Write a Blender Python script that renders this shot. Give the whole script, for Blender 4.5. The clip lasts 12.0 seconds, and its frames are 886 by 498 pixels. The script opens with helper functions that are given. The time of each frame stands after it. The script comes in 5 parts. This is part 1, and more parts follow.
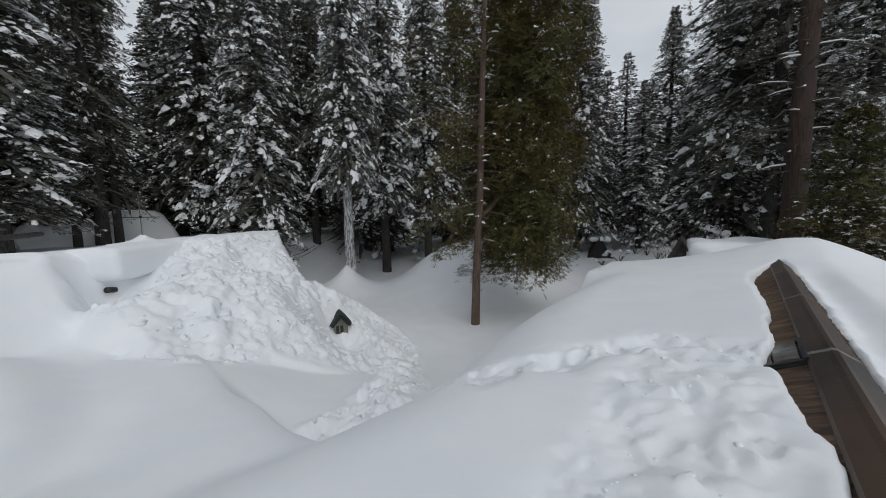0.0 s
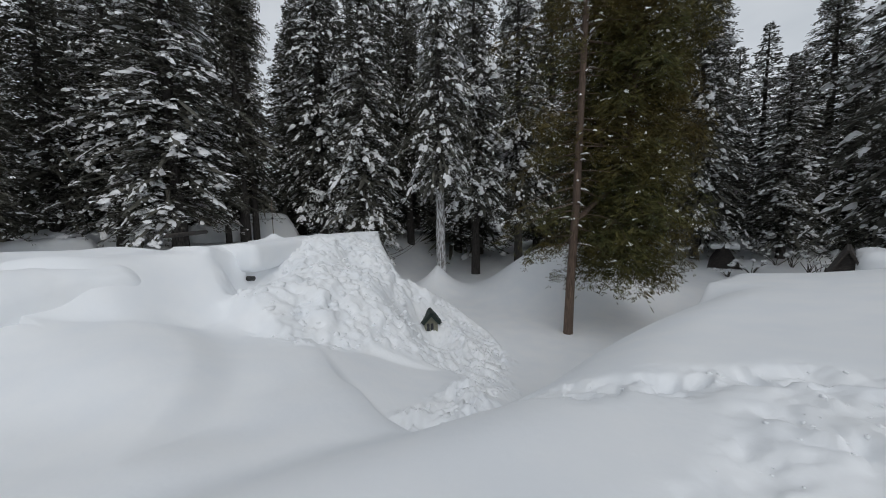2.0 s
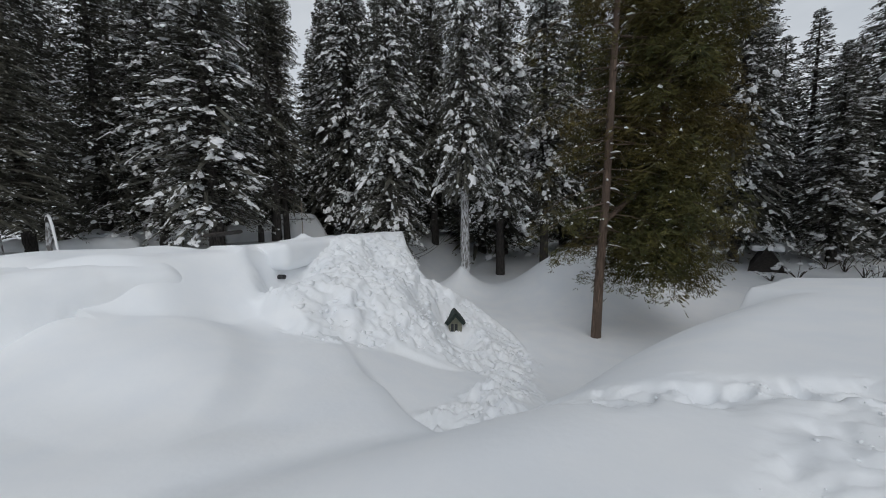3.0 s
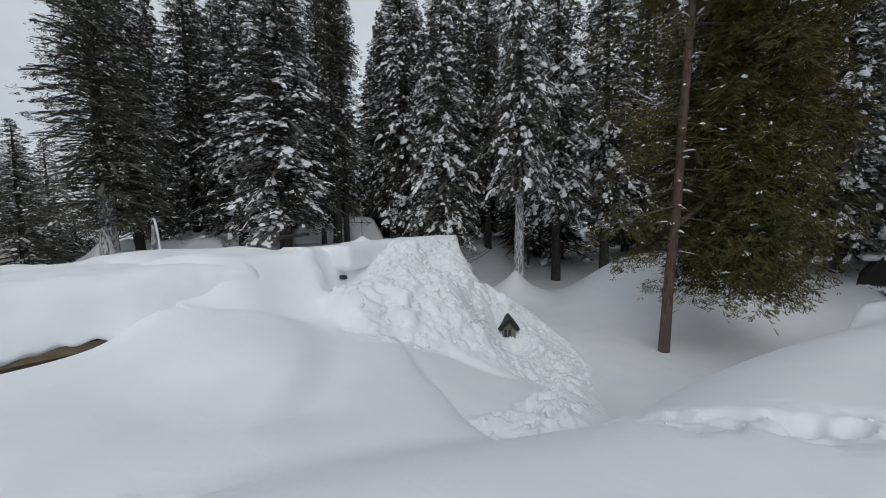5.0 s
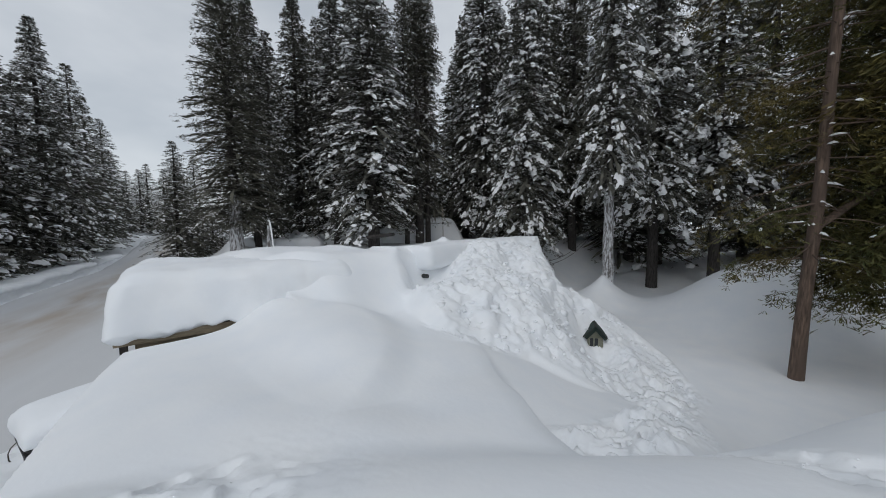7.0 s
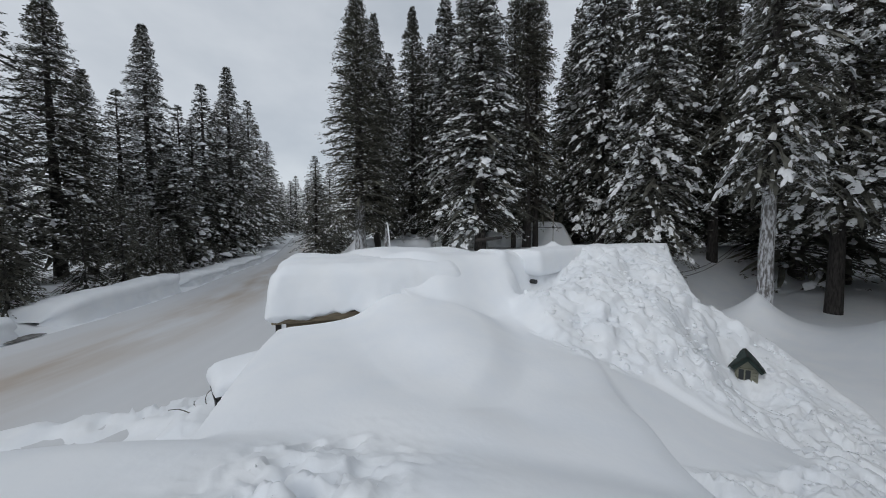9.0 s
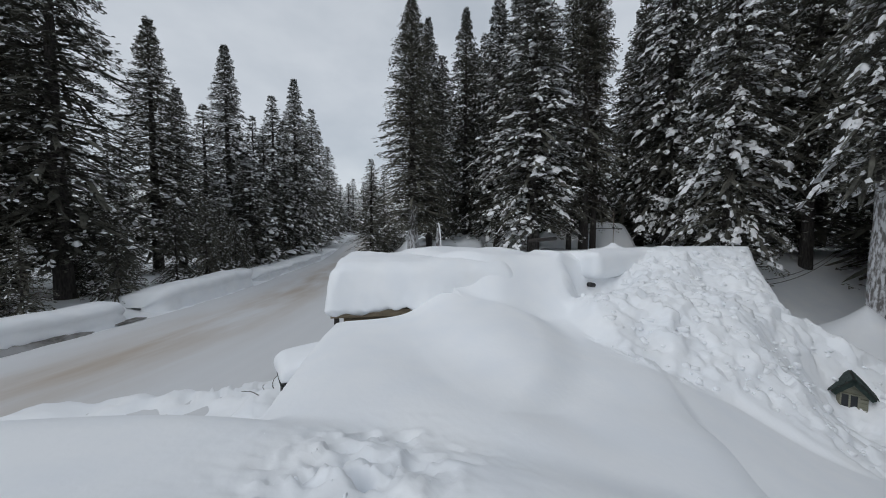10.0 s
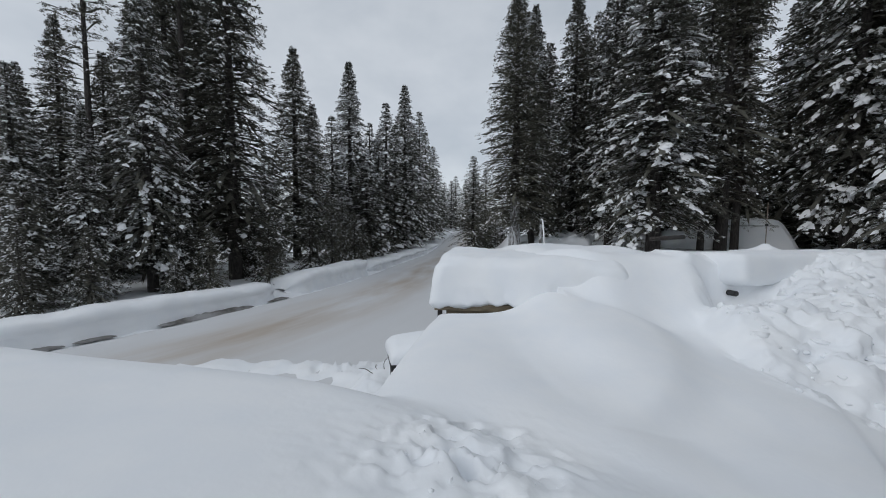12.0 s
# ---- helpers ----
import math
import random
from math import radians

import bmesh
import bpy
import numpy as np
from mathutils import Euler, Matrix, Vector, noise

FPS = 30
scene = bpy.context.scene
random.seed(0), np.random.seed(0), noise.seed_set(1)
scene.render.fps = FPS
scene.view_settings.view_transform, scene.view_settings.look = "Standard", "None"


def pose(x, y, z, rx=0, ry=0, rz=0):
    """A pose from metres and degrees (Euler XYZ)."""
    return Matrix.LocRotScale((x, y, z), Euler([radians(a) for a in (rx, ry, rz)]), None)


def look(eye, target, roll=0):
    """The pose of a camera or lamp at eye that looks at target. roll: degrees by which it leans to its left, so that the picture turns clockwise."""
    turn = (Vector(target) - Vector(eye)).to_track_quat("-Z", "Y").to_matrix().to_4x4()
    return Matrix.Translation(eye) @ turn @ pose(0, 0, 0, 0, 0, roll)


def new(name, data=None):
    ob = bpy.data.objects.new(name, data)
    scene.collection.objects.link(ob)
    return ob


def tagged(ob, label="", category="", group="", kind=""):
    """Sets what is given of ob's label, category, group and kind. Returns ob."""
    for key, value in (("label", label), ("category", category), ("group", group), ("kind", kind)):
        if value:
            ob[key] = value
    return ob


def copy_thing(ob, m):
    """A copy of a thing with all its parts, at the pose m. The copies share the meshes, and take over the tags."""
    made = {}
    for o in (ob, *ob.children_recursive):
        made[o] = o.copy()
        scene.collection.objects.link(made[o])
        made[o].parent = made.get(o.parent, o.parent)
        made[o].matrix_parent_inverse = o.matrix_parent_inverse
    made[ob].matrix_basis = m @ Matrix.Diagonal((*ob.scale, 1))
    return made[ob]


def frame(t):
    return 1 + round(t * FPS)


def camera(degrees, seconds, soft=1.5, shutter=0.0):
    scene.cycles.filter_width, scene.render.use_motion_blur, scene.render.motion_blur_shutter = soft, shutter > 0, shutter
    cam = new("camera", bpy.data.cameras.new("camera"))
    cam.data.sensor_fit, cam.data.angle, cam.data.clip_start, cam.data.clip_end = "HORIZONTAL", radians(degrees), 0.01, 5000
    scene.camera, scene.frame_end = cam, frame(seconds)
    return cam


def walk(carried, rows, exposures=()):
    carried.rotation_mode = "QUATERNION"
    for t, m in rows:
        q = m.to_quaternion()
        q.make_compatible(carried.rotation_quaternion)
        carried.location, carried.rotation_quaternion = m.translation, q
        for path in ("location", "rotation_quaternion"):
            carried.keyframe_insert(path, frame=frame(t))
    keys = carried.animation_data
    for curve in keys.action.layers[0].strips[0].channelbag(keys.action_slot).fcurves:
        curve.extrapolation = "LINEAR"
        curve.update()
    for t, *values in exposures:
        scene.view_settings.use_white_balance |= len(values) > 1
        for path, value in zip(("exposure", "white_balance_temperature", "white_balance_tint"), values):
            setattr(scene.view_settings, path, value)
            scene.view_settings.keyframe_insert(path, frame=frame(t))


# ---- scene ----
cam = camera(104.7, 12.0, soft=1.0)
PATH = [
    (0, pose(0.000, -0.000, 5.000, 83.95, 1.08, -0.11)),
    (0.5, pose(-0.014, 0.004, 4.992, 84.09, 1.04, 4.43)),
    (1, pose(-0.037, 0.011, 4.988, 84.24, 1.00, 8.69)),
    (1.5, pose(-0.058, 0.005, 4.984, 84.51, 0.95, 12.10)),
    (2, pose(-0.061, 0.003, 4.992, 84.65, 1.02, 14.71)),
    (2.5, pose(-0.067, -0.002, 4.999, 84.68, 1.00, 16.81)),
    (3, pose(-0.086, -0.006, 5.008, 84.73, 1.02, 18.72)),
    (5, pose(-0.163, -0.058, 5.037, 85.40, 0.92, 27.39)),
    (5.5, pose(-0.175, -0.060, 5.050, 85.51, 0.93, 29.99)),
    (6, pose(-0.191, -0.070, 5.049, 85.57, 0.98, 32.74)),
    (6.5, pose(-0.192, -0.082, 5.043, 85.57, 1.02, 36.26)),
    (7, pose(-0.204, -0.095, 5.040, 85.74, 0.98, 40.51)),
    (9, pose(-0.321, -0.158, 5.009, 86.61, 0.27, 57.89)),
    (9.5, pose(-0.350, -0.166, 4.994, 86.60, 0.14, 62.15)),
    (10, pose(-0.368, -0.181, 4.980, 86.74, -0.05, 66.34)),
    (10.5, pose(-0.382, -0.196, 4.971, 86.87, -0.27, 70.49)),
    (11, pose(-0.392, -0.210, 4.970, 86.77, -0.33, 74.72)),
    (11.5, pose(-0.384, -0.224, 4.974, 86.48, -0.27, 78.96)),
    (12, pose(-0.399, -0.235, 4.966, 86.08, -0.36, 83.04)),
]
walk(cam, PATH, exposures=[(0.0, 0.03, 6500, 10), (5.0, 0.01, 6430, 10), (12.0, -0.02, 6290, 10)])

# ---- world and light: a bright overcast winter sky ----
SUN_ELEVATION, SUN_AZIMUTH = radians(38), radians(150)
world = bpy.data.worlds.new("overcast_sky")
scene.world = world
world.use_nodes = True
wn, wl = world.node_tree.nodes, world.node_tree.links
wn.clear()
w_out = wn.new("ShaderNodeOutputWorld")
w_bg = wn.new("ShaderNodeBackground")
w_sky = wn.new("ShaderNodeTexSky")
w_sky.sky_type = "NISHITA"
w_sky.sun_disc = False
w_sky.sun_elevation, w_sky.sun_rotation = SUN_ELEVATION, SUN_AZIMUTH
w_dim = wn.new("ShaderNodeMix")
w_dim.data_type = "RGBA"
w_dim.inputs["Factor"].default_value = 0.985
w_co = wn.new("ShaderNodeTexCoord")
w_map = wn.new("ShaderNodeMapping")
w_map.inputs["Scale"].default_value = (1.2, 1.2, 2.4)
w_noise = wn.new("ShaderNodeTexNoise")
w_noise.inputs["Scale"].default_value = 1.6
w_noise.inputs["Detail"].default_value = 5
w_noise.inputs["Roughness"].default_value = 0.55
w_ramp = wn.new("ShaderNodeValToRGB")
w_ramp.color_ramp.elements[0].position, w_ramp.color_ramp.elements[0].color = 0.35, (0.44, 0.472, 0.503, 1)
w_ramp.color_ramp.elements[1].position, w_ramp.color_ramp.elements[1].color = 0.68, (0.62, 0.642, 0.66, 1)
wl.new(w_co.outputs["Generated"], w_map.inputs["Vector"])
wl.new(w_map.outputs["Vector"], w_noise.inputs["Vector"])
wl.new(w_noise.outputs["Fac"], w_ramp.inputs["Fac"])
wl.new(w_sky.outputs["Color"], w_dim.inputs["A"])
wl.new(w_ramp.outputs["Color"], w_dim.inputs["B"])
wl.new(w_dim.outputs["Result"], w_bg.inputs["Color"])
w_bg.inputs["Strength"].default_value = 1.0
wl.new(w_bg.outputs["Background"], w_out.inputs["Surface"])

sun_data = bpy.data.lights.new("sun", "SUN")
sun_data.energy, sun_data.angle, sun_data.color = 0.5, radians(40), (1.0, 0.97, 0.93)
sun = new("sun", sun_data)
sun.matrix_world = look((0, 0, 60), (-34 * math.sin(SUN_AZIMUTH), -34 * math.cos(SUN_AZIMUTH), 30))

# ---- materials ----


def material(name, base, rough=0.7, metal=0.0, second=None, scale=3.0, detail=6.0, low=0.35, high=0.65,
             bump=0.0, bump_scale=30.0, stretch=(1, 1, 1), vary=0.0, gloss=0.5, coarse=None):
    """A node material: two colours mixed by noise, a second coarser noise for stains, relief by a third."""
    m = bpy.data.materials.new(name)
    m.use_nodes = True
    n, l = m.node_tree.nodes, m.node_tree.links
    b = n["Principled BSDF"]
    b.inputs["Roughness"].default_value = rough
    b.inputs["Metallic"].default_value = metal
    b.inputs["Specular IOR Level"].default_value = gloss
    co = n.new("ShaderNodeTexCoord")
    mp = n.new("ShaderNodeMapping")
    mp.inputs["Scale"].default_value = stretch
    l.new(co.outputs["Object"], mp.inputs["Vector"])
    nz = n.new("ShaderNodeTexNoise")
    nz.inputs["Scale"].default_value, nz.inputs["Detail"].default_value = scale, detail
    l.new(mp.outputs["Vector"], nz.inputs["Vector"])
    rp = n.new("ShaderNodeValToRGB")
    rp.color_ramp.elements[0].position, rp.color_ramp.elements[0].color = low, (*base, 1)
    rp.color_ramp.elements[1].position, rp.color_ramp.elements[1].color = high, (*(second or base), 1)
    l.new(nz.outputs["Fac"], rp.inputs["Fac"])
    colour = rp.outputs["Color"]
    if coarse:
        cz = n.new("ShaderNodeTexNoise")
        cz.inputs["Scale"].default_value, cz.inputs["Detail"].default_value = scale * 0.17, 3
        l.new(mp.outputs["Vector"], cz.inputs["Vector"])
        cr = n.new("ShaderNodeValToRGB")
        cr.color_ramp.elements[0].position, cr.color_ramp.elements[0].color = 0.42, (0, 0, 0, 1)
        cr.color_ramp.elements[1].position, cr.color_ramp.elements[1].color = 0.62, (1, 1, 1, 1)
        l.new(cz.outputs["Fac"], cr.inputs["Fac"])
        mx = n.new("ShaderNodeMix")
        mx.data_type = "RGBA"
        l.new(cr.outputs["Color"], mx.inputs["Factor"])
        l.new(colour, mx.inputs["A"])
        mx.inputs["B"].default_value = (*coarse, 1)
        colour = mx.outputs["Result"]
    if vary:
        oi = n.new("ShaderNodeObjectInfo")
        geo = n.new("ShaderNodeNewGeometry")
        ad = n.new("ShaderNodeMath")
        ad.operation = "ADD"
        l.new(oi.outputs["Random"], ad.inputs[0])
        l.new(geo.outputs["Random Per Island"], ad.inputs[1])
        mr = n.new("ShaderNodeMapRange")
        mr.inputs["From Max"].default_value = 2.0
        mr.inputs["To Min"].default_value, mr.inputs["To Max"].default_value = 1 - vary, 1 + vary
        l.new(ad.outputs["Value"], mr.inputs["Value"])
        hs = n.new("ShaderNodeHueSaturation")
        l.new(mr.outputs["Result"], hs.inputs["Value"])
        l.new(colour, hs.inputs["Color"])
        colour = hs.outputs["Color"]
    l.new(colour, b.inputs["Base Color"])
    if bump:
        bz = n.new("ShaderNodeTexNoise")
        bz.inputs["Scale"].default_value, bz.inputs["Detail"].default_value = bump_scale, 5
        l.new(mp.outputs["Vector"], bz.inputs["Vector"])
        bp = n.new("ShaderNodeBump")
        bp.inputs["Strength"].default_value, bp.inputs["Distance"].default_value = bump, 0.02
        l.new(bz.outputs["Fac"], bp.inputs["Height"])
        l.new(bp.outputs["Normal"], b.inputs["Normal"])
    return m


SNOW = material("snow", (0.855, 0.88, 0.91), 0.75, second=(0.895, 0.91, 0.925), scale=1.3, bump=0.16, bump_scale=12, gloss=0.25)
TREE_SNOW = material("branch_snow", (0.84, 0.85, 0.87), 0.8, second=(0.90, 0.91, 0.925), scale=4, bump=0.4, bump_scale=9, gloss=0.2)
FIR_GREEN = material("fir_needles", (0.070, 0.070, 0.060), 0.65, second=(0.138, 0.135, 0.112), scale=2.2, vary=0.45, gloss=0.3)
FIR_DARK = material("dark_needles", (0.068, 0.068, 0.057), 0.65, second=(0.132, 0.128, 0.102), scale=2.2, vary=0.45, gloss=0.3)
CEDAR_GREEN = material("cedar_sprays", (0.060, 0.072, 0.026), 0.6, second=(0.150, 0.132, 0.040), scale=1.6, vary=0.8, gloss=0.3,
                       coarse=(0.125, 0.092, 0.026))
BARK_RED = material("cedar_bark", (0.060, 0.040, 0.030), 0.9, second=(0.18, 0.125, 0.092), scale=7, stretch=(3, 3, 0.35), bump=0.9,
                    bump_scale=14, coarse=(0.10, 0.070, 0.054))
BARK_BROWN = material("dark_brown_bark", (0.030, 0.018, 0.013), 0.9, second=(0.085, 0.052, 0.036), scale=5, stretch=(3, 3, 0.35), bump=0.9,
                     bump_scale=12, coarse=(0.05, 0.036, 0.03))
BARK_GREY = material("fir_bark", (0.022, 0.019, 0.018), 0.9, second=(0.070, 0.062, 0.057), scale=6, stretch=(3, 3, 0.6), bump=0.8, bump_scale=14)
BARK_PALE = material("frosted_bark", (0.16, 0.15, 0.145), 0.9, second=(0.62, 0.63, 0.65), scale=5, stretch=(2, 2, 0.7), bump=0.8, bump_scale=12,
                     low=0.42, high=0.58)
METAL = material("rusty_roof_steel", (0.055, 0.036, 0.025), 0.5, 0.2, second=(0.230, 0.150, 0.085), scale=2.6, stretch=(16, 0.8, 0.8), low=0.46, high=0.64, bump=0.15,
                 bump_scale=40, coarse=(0.110, 0.062, 0.038))
METAL_CAP = material("brown_ridge_steel", (0.036, 0.026, 0.021), 0.45, 0.3, second=(0.056, 0.042, 0.034), scale=3.5, bump=0.12, bump_scale=50,
                     coarse=(0.095, 0.060, 0.040))
METAL_VENT = material("galvanised_vent_steel", (0.11, 0.11, 0.11), 0.5, 0.3, second=(0.24, 0.24, 0.23), scale=9, stretch=(4, 1, 1), coarse=(0.10, 0.08, 0.06))
METAL_PALE = material("pale_grey_steel", (0.17, 0.155, 0.14), 0.45, 0.4, second=(0.27, 0.25, 0.23), scale=9, coarse=(0.14, 0.085, 0.05))
TAN = material("tan_siding", (0.21, 0.17, 0.115), 0.8, second=(0.29, 0.235, 0.16), scale=4, stretch=(1, 1, 6), bump=0.3, bump_scale=25)
SAGE = material("sage_siding", (0.18, 0.18, 0.135), 0.8, second=(0.24, 0.235, 0.18), scale=5, stretch=(1, 1, 5), bump=0.3, bump_scale=25)
SHINGLE = material("green_shingle", (0.010, 0.020, 0.018), 0.9, second=(0.024, 0.040, 0.034), scale=25, bump=0.6, bump_scale=60, vary=0.3)
DARK_WOOD = material("dark_wood", (0.022, 0.019, 0.018), 0.85, second=(0.055, 0.046, 0.040), scale=6, stretch=(1, 1, 5), bump=0.4, bump_scale=30)
GLASS = material("dark_window_pane", (0.020, 0.023, 0.026), 0.08, second=(0.035, 0.038, 0.042), scale=2)
BLACK = material("black_plastic", (0.012, 0.012, 0.013), 0.5, second=(0.025, 0.025, 0.026), scale=8)
TWIG = material("bare_twigs", (0.035, 0.028, 0.022), 0.9, second=(0.10, 0.085, 0.07), scale=5)
CABLE = material("black_cable", (0.012, 0.012, 0.012), 0.6, second=(0.02, 0.02, 0.02), scale=8)

# ---- small helpers ----


def mesh(name, verts, faces, mat, smooth=False):
    me = bpy.data.meshes.new(name)
    me.from_pydata(verts if isinstance(verts, list) else verts.tolist(), [], faces if isinstance(faces, list) else faces.tolist())
    me.materials.append(mat)
    if smooth:
        me.shade_smooth()
    me.update()
    return me


def piece(name, me, parent=None, label="", at=None):
    ob = new(name, me)
    if parent:
        ob.parent = parent
    if at is not None:
        ob.matrix_basis = at
    return tagged(ob, label)


def part(name, bm, mat, parent=None, label="", smooth=False, bevel=0.0):
    """Links a bmesh as one mesh object under a thing or under a part."""
    if bevel:
        bmesh.ops.bevel(bm, geom=bm.edges[:], offset=bevel, segments=1, affect="EDGES")
    me = bpy.data.meshes.new(name)
    bm.to_mesh(me)
    bm.free()
    me.materials.append(mat)
    if smooth:
        me.shade_smooth()
    return piece(name, me, parent, label)


def box(x0, y0, z0, x1, y1, z1, bm=None, m=None):
    bm = bm or bmesh.new()
    made = bmesh.ops.create_cube(bm, size=1)["verts"]
    for v in made:
        v.co = Vector((x0 + (v.co.x + 0.5) * (x1 - x0), y0 + (v.co.y + 0.5) * (y1 - y0), z0 + (v.co.z + 0.5) * (z1 - z0)))
        if m:
            v.co = m @ v.co
    return bm


def thing(name, label, category, group="", at=None):
    ob = tagged(new(name), label, category, group)
    if at is not None:
        ob.matrix_basis = at
    return ob


def lattice(ix, iy, seed):
    h = (ix * 374761393 + iy * 668265263 + seed * 1442695041) & 0x7FFFFFFF
    h = ((h ^ (h >> 13)) * 1274126177) & 0x7FFFFFFF
    return ((h ^ (h >> 16)) & 0xFFFF) / 65535.0


def value_noise(x, y, seed=0):
    """Smooth noise from 0 to 1 over the plane."""
    fx, fy = np.floor(x), np.floor(y)
    ix, iy = fx.astype(np.int64), fy.astype(np.int64)
    tx, ty = x - fx, y - fy
    tx, ty = tx * tx * tx * (tx * (tx * 6 - 15) + 10), ty * ty * ty * (ty * (ty * 6 - 15) + 10)
    a, b = lattice(ix, iy, seed), lattice(ix + 1, iy, seed)
    c, d = lattice(ix, iy + 1, seed), lattice(ix + 1, iy + 1, seed)
    return (a * (1 - tx) + b * tx) * (1 - ty) + (c * (1 - tx) + d * tx) * ty


def fbm(x, y, seed=0, octaves=4):
    total, size, out = 0.0, 1.0, 0.0
    for k in range(octaves):
        out = out + size * (value_noise(x * 2**k + 17.3 * k, y * 2**k - 9.1 * k, seed + k) - 0.5)
        total += size
        size *= 0.5
    return out / total


def cells(x, y, seed=0):
    """Rounded lumps, from 0 in the joints to 1 on top."""
    fx, fy = np.floor(x), np.floor(y)
    ix, iy = fx.astype(np.int64), fy.astype(np.int64)
    best = np.full(x.shape, 9.0)
    for a in (-1, 0, 1):
        for b in (-1, 0, 1):
            px = ix + a + lattice(ix + a, iy + b, seed)
            py = iy + b + lattice(ix + a, iy + b, seed + 1)
            best = np.minimum(best, (x - px) ** 2 + (y - py) ** 2)
    return np.sqrt(np.maximum(1 - best, 0))


def blocks(x, y, seed=0):
    """Broken pieces lying at all tilts, about -1 to 1, with steps between them."""
    fx, fy = np.floor(x), np.floor(y)
    ix, iy = fx.astype(np.int64), fy.astype(np.int64)
    best, out = np.full(x.shape, 9.0), np.zeros(x.shape)
    for a in (-1, 0, 1):
        for b in (-1, 0, 1):
            qx, qy = ix + a, iy + b
            dx, dy = x - qx - lattice(qx, qy, seed), y - qy - lattice(qx, qy, seed + 1)
            far = dx * dx + dy * dy
            z = 1.3 * (lattice(qx, qy, seed + 2) - 0.5) + 1.6 * (lattice(qx, qy, seed + 3) - 0.5) * dx + 1.6 * (lattice(qx, qy, seed + 4) - 0.5) * dy
            out = np.where(far < best, z, out)
            best = np.minimum(best, far)
    return out


def step(a, b, x):
    t = np.clip((x - a) / (b - a), 0, 1)
    return t * t * (3 - 2 * t)


def soft_max(a, b, k):
    h = np.clip(0.5 + 0.5 * (a - b) / k, 0, 1)
    return b + (a - b) * h + k * h * (1 - h)


def polar(az, r):
    """Plan place at an angle (degrees, to the left of +y) and a distance from the origin."""
    return -r * math.sin(radians(az)), r * math.cos(radians(az))


# ---- the snow-covered ground ----
# The ridge of the near house runs along EU; ES points across it, down its north-west slope.
EU, ES = (0.665, 0.747), (-0.747, 0.665)
RIDGE_S, RIDGE_Z, ROOF_FALL = -0.62, 3.70, 0.55


def us(x, y):
    return x * EU[0] + y * EU[1], x * ES[0] + y * ES[1]


def bell(x, y, cx, cy, sx, sy=None, turn=0.0):
    c, s = math.cos(radians(turn)), math.sin(radians(turn))
    dx, dy = (x - cx) * c + (y - cy) * s, -(x - cx) * s + (y - cy) * c
    return np.exp(-0.5 * ((dx / sx) ** 2 + (dy / (sy or sx)) ** 2))


def bank_line(x):
    """y of the foot of the snow bank on the road's far side, at x."""
    return -3.7 - 0.28 * (x + 35.6) - 0.6 * (np.exp(np.minimum(x + 35.6, 24) / 9) - 1)


def from_bank(x, y):
    """Distance from the bank's foot, across the road."""
    slope = -0.28 - 0.067 * np.exp(np.minimum(x + 35.6, 24) / 9)
    return (y - bank_line(x)) / np.sqrt(1 + slope * slope)


def base_ground(x, y):
    d = 0.86 * y - np.where(x < 0, 0.3, -0.1) * x
    z = (3.3 - 1.4 * step(-20, -12, x)) * step(21, 46, d) * step(8, -2, x) + 3.0 * step(14, 42, d) * step(-2, 8, x)
    z = z + 0.55 * step(8, 25, np.hypot(x, y)) * fbm(x * 0.12, y * 0.12, 3) * step(-14, 2, y)
    z = np.maximum(z, 3.35 * step(15, 23.5, 0.35 * y - 0.8 * x) * step(11.5, 15, from_bank(x, y)) * step(0, 5, y))
    return z


TRACK = ((-1.85, 4.5), (-1.1, 4.2), (-0.3, 3.75), (0.43, 3.50), (1.0, 3.52), (1.5, 3.62), (2.07, 3.74), (2.5, 3.70), (2.85, 3.35))
TRAIL = ((-1.1, 8.8), (-1.05, 7.6), (-1.25, 6.2), (-1.55, 5.3), (-1.7, 4.9))
# a wide curved ski mark beside the ridge, and the edge of the dome in the drift
ARC = ((1.95, 3.2), (2.1, 2.75), (1.85, 2.3), (1.45, 2.0), (1.0, 1.85))
# low berm of ploughed rubble on the near side of the road
RUBBLE = ((-12.7, -8.0), (-12.6, -4.5), (-12.2, -2.6), (-11.8, -1.4), (-11.6, -0.5))
DOME = ((-9.6, 4.0), (-7.8, 4.45), (-6.6, 4.70), (-5.7, 4.45), (-4.8, 3.85), (-4.2, 3.15), (-3.6, 2.1))


def away_from(line, x, y):
    """Distance from a line of points on the plan."""
    best = np.full(np.shape(x), 99.0)
    for (ax, ay), (bx, by) in zip(line, line[1:]):
        t = np.clip(((x - ax) * (bx - ax) + (y - ay) * (by - ay)) / ((bx - ax) ** 2 + (by - ay) ** 2), 0, 1)
        best = np.minimum(best, np.hypot(x - ax - t * (bx - ax), y - ay - t * (by - ay)))
    return best


def far_edge(x):
    """y at which the slid roof ends, at x."""
    return np.interp(x, (-8.2, -6.9, -5.2, -3.6, -1.8, -0.8), (17.0, 14.8, 12.6, 13.7, 13.6, 11.5))


